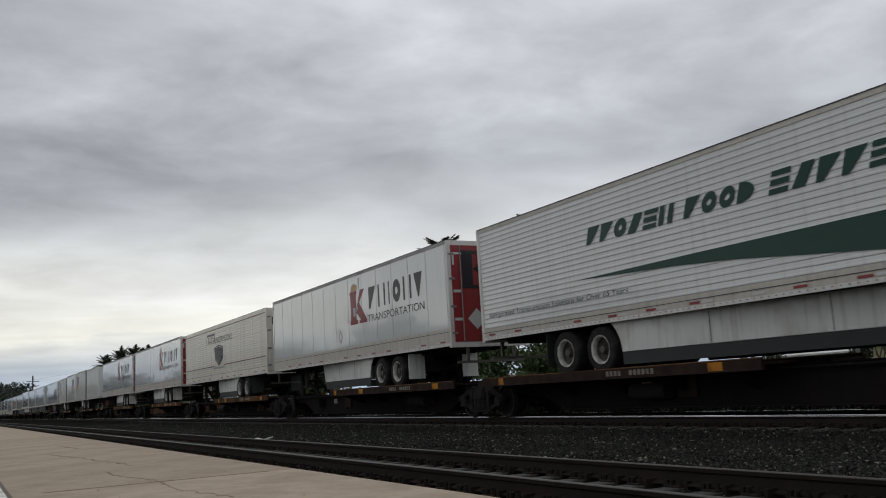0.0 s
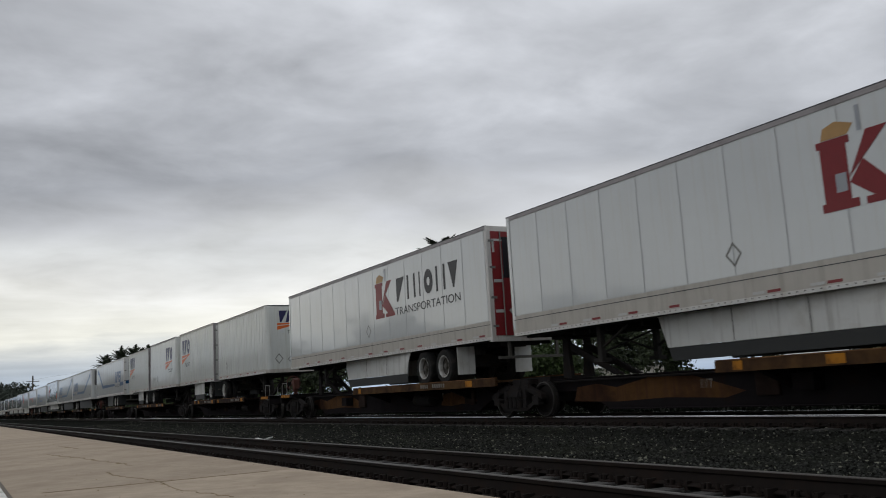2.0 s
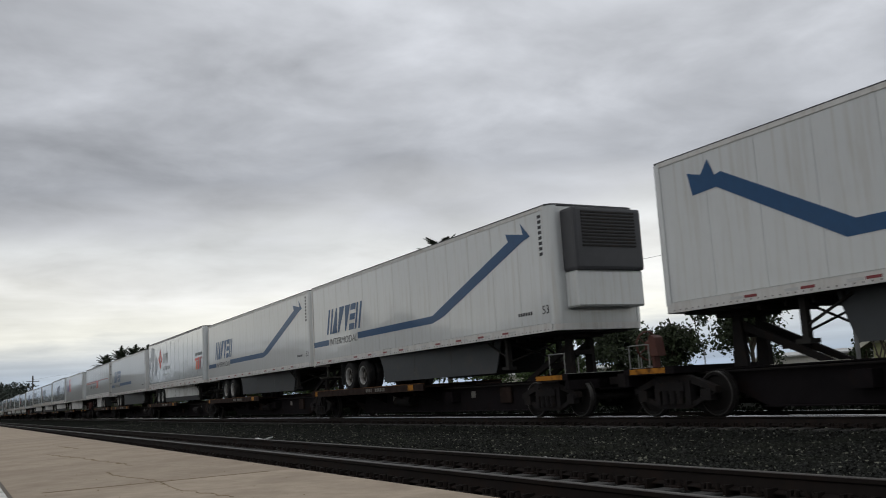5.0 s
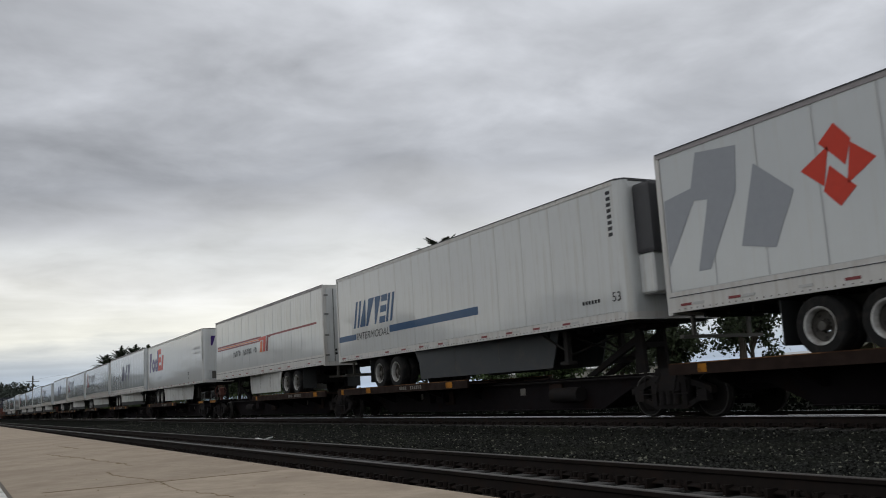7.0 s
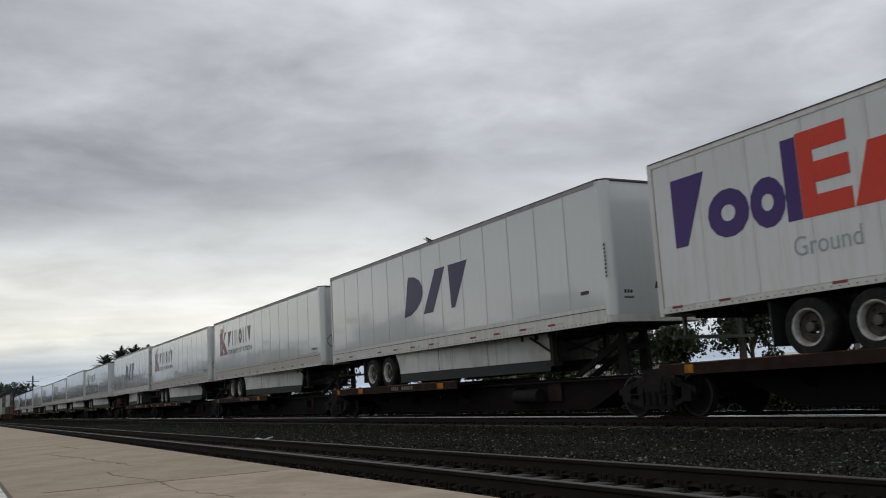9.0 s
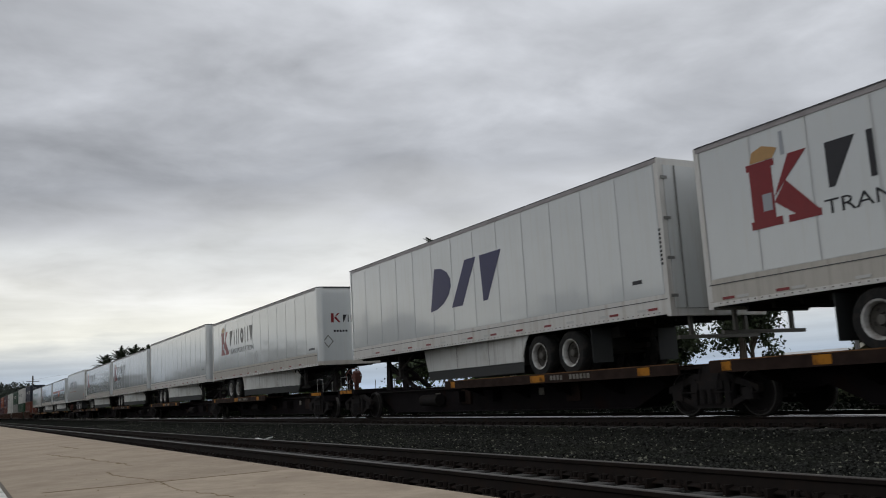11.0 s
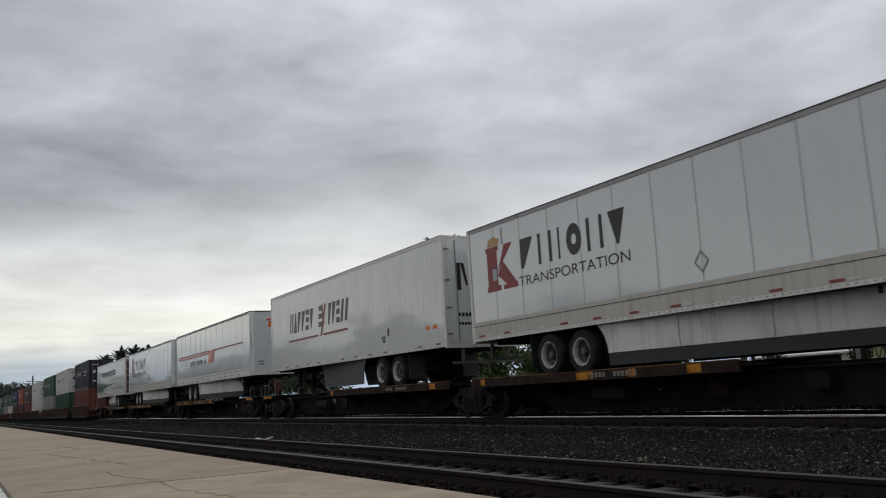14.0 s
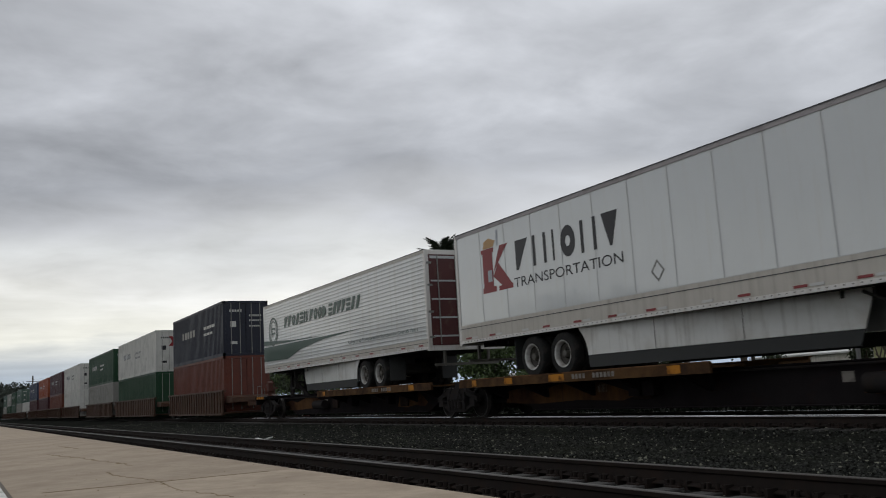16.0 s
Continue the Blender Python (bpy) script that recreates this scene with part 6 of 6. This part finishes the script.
def tree(label, x, y, h, w, seed, n=2600, mat="leaf_dark", size=0.16, trunk=0.16, base=-0.5, low=0.25):
    rng = np.random.default_rng(seed)
    root = thing("tree", label, "tree", "trees beyond the tracks", (x, y, base))
    bm = bmesh.new()
    tube(bm, (0, 0, -0.1), (0.1, 0, h * 0.5), trunk, trunk * 0.6)
    tips = []
    for i in range(9):
        a = 2 * math.pi * i / 9 + rng.uniform(-0.4, 0.4)
        z0 = h * rng.uniform(low, 0.5)
        tip = Vector((math.cos(a) * w * rng.uniform(0.2, 0.42), math.sin(a) * w * rng.uniform(0.2, 0.42), h * rng.uniform(0.5, 0.95)))
        tube(bm, (0.05, 0, z0), tip, trunk * 0.45, 0.02, 6)
        tips.append(tip)
    part("trunk", bm, "bark", root)
    k = 34
    cl = rng.normal(size=(k, 3)) * np.array([w * 0.24, w * 0.24, h * 0.17]) + np.array([0, 0, h * 0.68])
    cl[:9] = np.array([tuple(t) for t in tips])
    cl[:, 2] = np.clip(cl[:, 2], h * low + 0.2, h * 0.97)
    pick = rng.integers(0, k, n)
    pts = cl[pick] + rng.normal(size=(n, 3)) * np.array([w * 0.085, w * 0.085, h * 0.06])
    piece("crown", leaves(rng, pts, size, mat), root)


def palm(label, x, y, crown_z, spread, seed, count=26, base=-0.5, thick=0.22):
    """A palm: ringed trunk, skirt of old fronds and arching feather fronds."""
    rng = random.Random(seed)
    root = thing("palm_tree", label, "palm tree", "palms beyond the tracks", (x, y, base))
    H = crown_z - base
    bm = bmesh.new()
    n = 14
    for i in range(n):
        tube(bm, (0, 0, H * i / n), (0, 0, H * (i + 1) / n + 0.02), thick * 1.12, thick * 0.95, 10)
    bmesh.ops.translate(bm, verts=bm.verts[:], vec=(0, 0, 0))
    part("trunk", bm, "bark", root)
    bm = bmesh.new()
    tube(bm, (0, 0, H - 0.9), (0, 0, H), thick * 1.0, thick * 2.1, 10)
    part("crown_heart", bm, "bark", root)
    for i in range(count):
        az = 2 * math.pi * (i * 0.381966) + rng.uniform(-0.2, 0.2)
        el = radians(84 - 95 * i / count + rng.uniform(-8, 8))
        L = spread * rng.uniform(0.85, 1.1)
        vs, fs = [], []
        p = Vector((0, 0, H))
        out = Vector((math.cos(az), math.sin(az), 0))
        side = Vector((-math.sin(az), math.cos(az), 0))
        seg = 16
        for j in range(seg):
            e = el - (j / seg) ** 1.6 * radians(52)
            d = out * math.cos(e) + Vector((0, 0, math.sin(e)))
            q = p + d * (L / seg)
            up = d.cross(side)
            b = len(vs)
            vs += [p - side * 0.025, p + side * 0.025, q + side * 0.02, q - side * 0.02]
            fs.append((b, b + 1, b + 2, b + 3))
            ll = spread * 0.26 * math.sin(math.pi * (0.12 + 0.86 * j / seg)) + 0.06
            if j > 0:
                for sg in (-1, 1):
                    for hh in (0.2, 0.7):
                        o = p + d * (L / seg) * hh
                        tip = o + (side * sg * 0.75 + d * 0.6 - Vector((0, 0, 0.28)) * rng.uniform(0.4, 1.4)).normalized() * ll
                        b = len(vs)
                        w = d * (L / seg) * 0.42
                        vs += [o - w, o + w, tip]
                        fs.append((b, b + 1, b + 2))
            p = q
        piece("frond", from_arrays([tuple(v) for v in vs], fs, "frond"), root)


def build_palms():
    palm("tall palm with drooping feather fronds above the train", -20.7, 33.0, 8.0, 2.7, 1, 34)
    palm("palm with thick ragged crown beyond the train", -42.2, 45.0, 9.9, 3.2, 2, 46)
    palm("tall palm crown rising above the trailers", -63.0, 44.0, 13.0, 3.0, 3, 44)
    palm("tall palm crown rising above the trailers", -79.9, 44.0, 13.6, 3.3, 4, 46)
    for i, (x, z) in enumerate(((-284, 13.6), (-258, 13.9), (-236, 12.9), (-219, 11.6))):
        palm("distant palm crown above the far trailers", x, 40.0, z, 4.2, 10 + i, 26, thick=0.4)


def build_trees():
    rnd = random.Random(3)
    tree("dark evergreen tree beyond the tracks", -42.4, 46.0, 7.2, 4.2, 21, 8000, "leaf_dark", 0.14)
    tree("dark evergreen tree beyond the tracks", -47.0, 43.0, 4.8, 4.6, 22, 6500, "leaf_dark", 0.15)
    tree("small dark tree beside a house", -30.3, 40.8, 3.0, 1.1, 23, 1400, "leaf_dark", 0.11)
    tree("leafy green tree beyond the tracks", -72.0, 44.0, 5.6, 6.4, 24, 6500, "leaf_mid", 0.18)
    tree("leafy green tree beyond the tracks", -62.5, 44.0, 5.0, 5.6, 25, 9000, "leaf_mid", 0.17)
    tree("leafy dark tree beyond the tracks", -54.5, 45.0, 5.4, 5.6, 26, 7000, "leaf_dark", 0.16)
    for i in range(12):
        tree("leafy tree beyond the tracks", -84 - i * 12 - rnd.uniform(0, 6), 42 + rnd.uniform(-5, 8), 5.2 + rnd.uniform(0, 1.8), 7.5, 40 + i, 4200, rnd.choice(("leaf_mid", "leaf_dark")), 0.22)
    # low bushes along the fence line
    rng = np.random.default_rng(9)
    pts = []
    for i in range(90):
        c = np.array([-20 - i * 2.6 + rng.uniform(-1, 1), 36 + rng.uniform(-2, 3), -0.2])
        hgt = rng.uniform(1.3, 2.5)
        if c[0] > -54:
            hgt *= 0.55 if c[0] < -41 else 0.13
        pts.append(c + np.abs(rng.normal(size=(150, 3))) * np.array([0, 0, hgt * 0.6]) + rng.normal(size=(150, 3)) * np.array([1.0, 0.7, 0.1]))
    ob = new("bushes", leaves(rng, np.concatenate(pts), 0.16, "leaf_mid"))
    tagged(ob, "low green bushes along the far side of the line", "bushes", kind="stuff")
    # far hedge and trees behind the distant part of the train
    pts = []
    for i in range(150):
        c = np.array([-215 - 520 * rng.random(), 38 + rng.uniform(-3, 8), -0.4])
        pts.append(c + rng.normal(size=(180, 3)) * np.array([2.6, 2.0, 0.4]) + np.array([0, 0, 1]) * rng.uniform(0, rng.uniform(2.5, 5.5), (180, 1)))
    ob = new("far_hedge", leaves(rng, np.concatenate(pts), 0.5, "leaf_dark"))
    tagged(ob, "dark hedge and scrub beyond the distant train", "hedge", kind="stuff")
    # leaf strip added beside the ballast's far shoulder to blacken the view under the train
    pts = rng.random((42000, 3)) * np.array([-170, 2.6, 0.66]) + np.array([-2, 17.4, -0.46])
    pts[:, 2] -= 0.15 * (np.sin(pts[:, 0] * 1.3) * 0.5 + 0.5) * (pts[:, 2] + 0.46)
    ob = new("weeds", leaves(rng, pts, 0.075, "shade_leaf"))
    tagged(ob, "near-black leaf strip added to darken the view under the train", "weeds", kind="stuff")
    # distant woods on the horizon
    pts = []
    for i in range(120):
        d = 430 + 470 * rng.random()
        ang = rng.uniform(0.036, 0.098)
        c = np.array([-d, d * ang, 0.0])
        hgt = d * (0.030 if ang < 0.062 else 0.021) * rng.uniform(0.55, 1.1)
        pts.append(c + rng.normal(size=(260, 3)) * np.array([3.5, 3.5, 0.8]) + np.array([0, 0, 1]) * rng.uniform(0, hgt, (260, 1)))
    ob = new("distant_woods", leaves(rng, np.concatenate(pts), 1.0, "leaf_far"))
    tagged(ob, "dark distant trees along the horizon", "trees", kind="stuff")
    # woods on the platform's side of the line, which the glossy trailers mirror
    pts = []
    for i in range(230):
        d = rng.random() ** 1.3
        c = np.array([-70 - 1500 * d, -22 - 45 * rng.random(), 0.0])
        hgt = rng.uniform(5.5, 10.5) * (1 + 0.9 * d)
        pts.append(c + rng.normal(size=(240, 3)) * np.array([3.0, 3.0, 0.8]) + np.array([0, 0, 1]) * rng.uniform(0, hgt, (240, 1)))
    ob = new("station_woods", leaves(rng, np.concatenate(pts), 1.1, "leaf_far"))
    tagged(ob, "dark trees behind the station platform", "trees", kind="stuff")
    # bare twiggy tree beside the lamp
    root = thing("bare_tree", "bare leafless tree with thin twigs", "tree", "trees beyond the tracks", (-24.0, 34.0, -0.5))
    bm = bmesh.new()
    r2 = random.Random(4)

    def branch(p, d, L, r, depth):
        q = p + d * L
        tube(bm, p, q, r, r * 0.6, 5)
        if depth:
            for _ in range(3):
                nd2 = (d + Vector((r2.uniform(-0.8, 0.8), r2.uniform(-0.8, 0.8), r2.uniform(-0.1, 0.6)))).normalized()
                branch(p + d * L * r2.uniform(0.5, 1.0), nd2, L * r2.uniform(0.6, 0.85), r * 0.55, depth - 1)
    branch(Vector((0, 0, -0.1)), Vector((0, 0, 1)), 1.7, 0.12, 5)
    part("limb", bm, "bark", root)


def build_lamp():
    y = 36.0
    x = -27.0
    root = thing("street_lamp", "grey steel street lamp with a long curved arm", "street lamp", at=(x, y, -0.5))
    bm = bmesh.new()
    tube(bm, (0, 0, 0), (0, 0, 8.2), 0.11, 0.07, 10)
    tube(bm, (0, 0, 0), (0, 0, 0.5), 0.17, 0.15, 10)
    part("pole", bm, "lamp_metal", root)
    bm = bmesh.new()
    pts = [Vector((-2.5 * f, 0, 7.75 + 2.15 * math.sin(f * math.pi / 2) ** 0.9)) for f in np.linspace(0, 1, 10)]
    for p, q in zip(pts, pts[1:]):
        tube(bm, p, q, 0.045, 0.045, 7)
    part("arm", bm, "lamp_metal", root)
    bm = bmesh.new()
    bmesh.ops.create_uvsphere(bm, u_segments=14, v_segments=8, radius=0.5)
    bmesh.ops.transform(bm, matrix=Matrix.Diagonal((0.75, 0.34, 0.22, 1)), verts=bm.verts[:])
    bmesh.ops.translate(bm, verts=bm.verts[:], vec=(-2.75, 0, 9.86))
    head = part("lamp_head", bm, "lamp_head", root, "pale cobra lamp head", True)
    bm = bmesh.new()
    tube(bm, (-2.65, 0, 9.95), (-2.65, 0, 10.05), 0.06, n=8)
    part("light_sensor", bm, "lamp_metal", head)


def build_pole():
    def pole(x, y, h):
        root = thing("utility_pole", "wooden utility pole with two crossarms", "utility pole", "utility poles", (x, y, -0.5))
        bm = bmesh.new()
        tube(bm, (0, 0, 0), (0, 0, h), 0.24, 0.18, 8)
        part("post", bm, "bark", root)
        for z in (h - 1.7, h - 3.0):
            bm = bmesh.new()
            bx(bm, -0.08, 0.08, -1.7, 1.7, z, z + 0.16)
            arm = part("crossarm", bm, "bark", root)
            bm = bmesh.new()
            for yy in (-1.55, -0.9, 0.9, 1.55):
                tube(bm, (0, yy, z + 0.16), (0, yy, z + 0.36), 0.06, 0.045, 6)
            part("insulators", bm, "lamp_head", arm)
    pole(-284.0, 20.0, 12.3)

    def wire(p, q, sag):
        bm = bmesh.new()
        pts = [Vector(p).lerp(Vector(q), i / 30) - Vector((0, 0, sag * 4 * (i / 30) * (1 - i / 30))) for i in range(31)]
        polytube(bm, pts, 0.011, 4)
        one("overhead_wire", bm, "roof_edge", "thin dark overhead wire beyond the train", "wire", "overhead wires")
    wire((-27.0, 36, 7.6), (-284, 20, 10.7), 0.4)


def house(label, x0, x1, y, h, ridge, seed):
    root = thing("house", label, "house", "houses beyond the tracks", ((x0 + x1) / 2, y, -0.5))
    w = (x1 - x0) / 2
    bm = bmesh.new()
    bx(bm, -w, w, 0, 7.0, 0, h)
    prism(bm, [(-w, h), (w, h), (0, ridge - 0.1)], "y", 0.0, 7.0)
    part("wall", bm, "house_wall", root)
    for d in (-1, 1):
        bm = bmesh.new()
        prism(bm, [(d * (w + 0.45), h - 0.25), (d * (w + 0.45), h - 0.1), (0, ridge + 0.08), (0, ridge - 0.07)], "y", -0.5, 7.5)
        part("roof", bm, "roof_tiles", root)
        bm = bmesh.new()
        prism(bm, [(d * (w + 0.47), h - 0.34), (d * (w + 0.47), h - 0.12), (0, ridge + 0.06), (0, ridge - 0.16)], "y", -0.56, -0.5)
        part("bargeboard", bm, "house_trim", root)
    bm = bmesh.new()
    for a, b in (((-w * 0.9, h * 0.55), (0, ridge - 0.35)), ((w * 0.9, h * 0.55), (0, ridge - 0.35)), ((-w, h), (w, h)), ((-w * 0.5, h), (w * 0.5, h * 0.55)), ((w * 0.5, h), (-w * 0.5, h * 0.55))):
        tube(bm, (a[0], -0.06, a[1]), (b[0], -0.06, b[1]), 0.06, n=4)
    part("trim_boards", bm, "house_trim", root)
    for xx in (-w * 0.55, w * 0.55):
        bm = bmesh.new()
        bx(bm, xx - 0.5, xx + 0.5, -0.05, 0.0, h * 0.22, h * 0.5)
        win = part("window", bm, "house_trim", root)
        bm = bmesh.new()
        bx(bm, xx - 0.42, xx + 0.42, -0.06, -0.05, h * 0.25, h * 0.48)
        part("pane", bm, "pane", win)


def shed(label, x0, x1, y, h):
    root = thing("shed", label, "building", "sheds beyond the tracks", (x0, y, -0.5))
    L = x1 - x0
    bm = bmesh.new()
    bx(bm, 0, L, 0, 9, 0, h)
    part("wall", bm, "shed_wall", root)
    bm = bmesh.new()
    prism(bm, [(-0.3, h), (9.3, h), (9.3, h + 0.12), (4.5, h + 0.5), (-0.3, h + 0.12)], "x", -0.3, L + 0.3)
    part("roof", bm, "roof_skin", root)
    bm = bmesh.new()
    bx(bm, L * 0.2, L * 0.2 + 2.4, -0.04, 0.0, 0, h * 0.75)
    part("door", bm, "house_trim", root)


build_palms()
build_trees()
build_lamp()
build_pole()
house("yellow green house with pale trim boards on its gable", -28.4, -21.0, 39.0, 2.4, 4.2, 1)
house("yellow green house half hidden by bushes", -18.6, -10.0, 41.0, 2.6, 4.4, 2)
shed("long low pale building with a flat roof", -57.0, -38.0, 62.0, 2.4)
shed("long low pale building with a flat roof", -100.0, -74.0, 60.0, 2.6)


# ---- all that moves ----
def motions():
    for ob, x, y, z in MOVERS:
        walk(ob, [(t, pose(x + SPEED * t, y, z)) for t in (0.0, 4.0, 8.0, 12.0, SECONDS)])


motions()
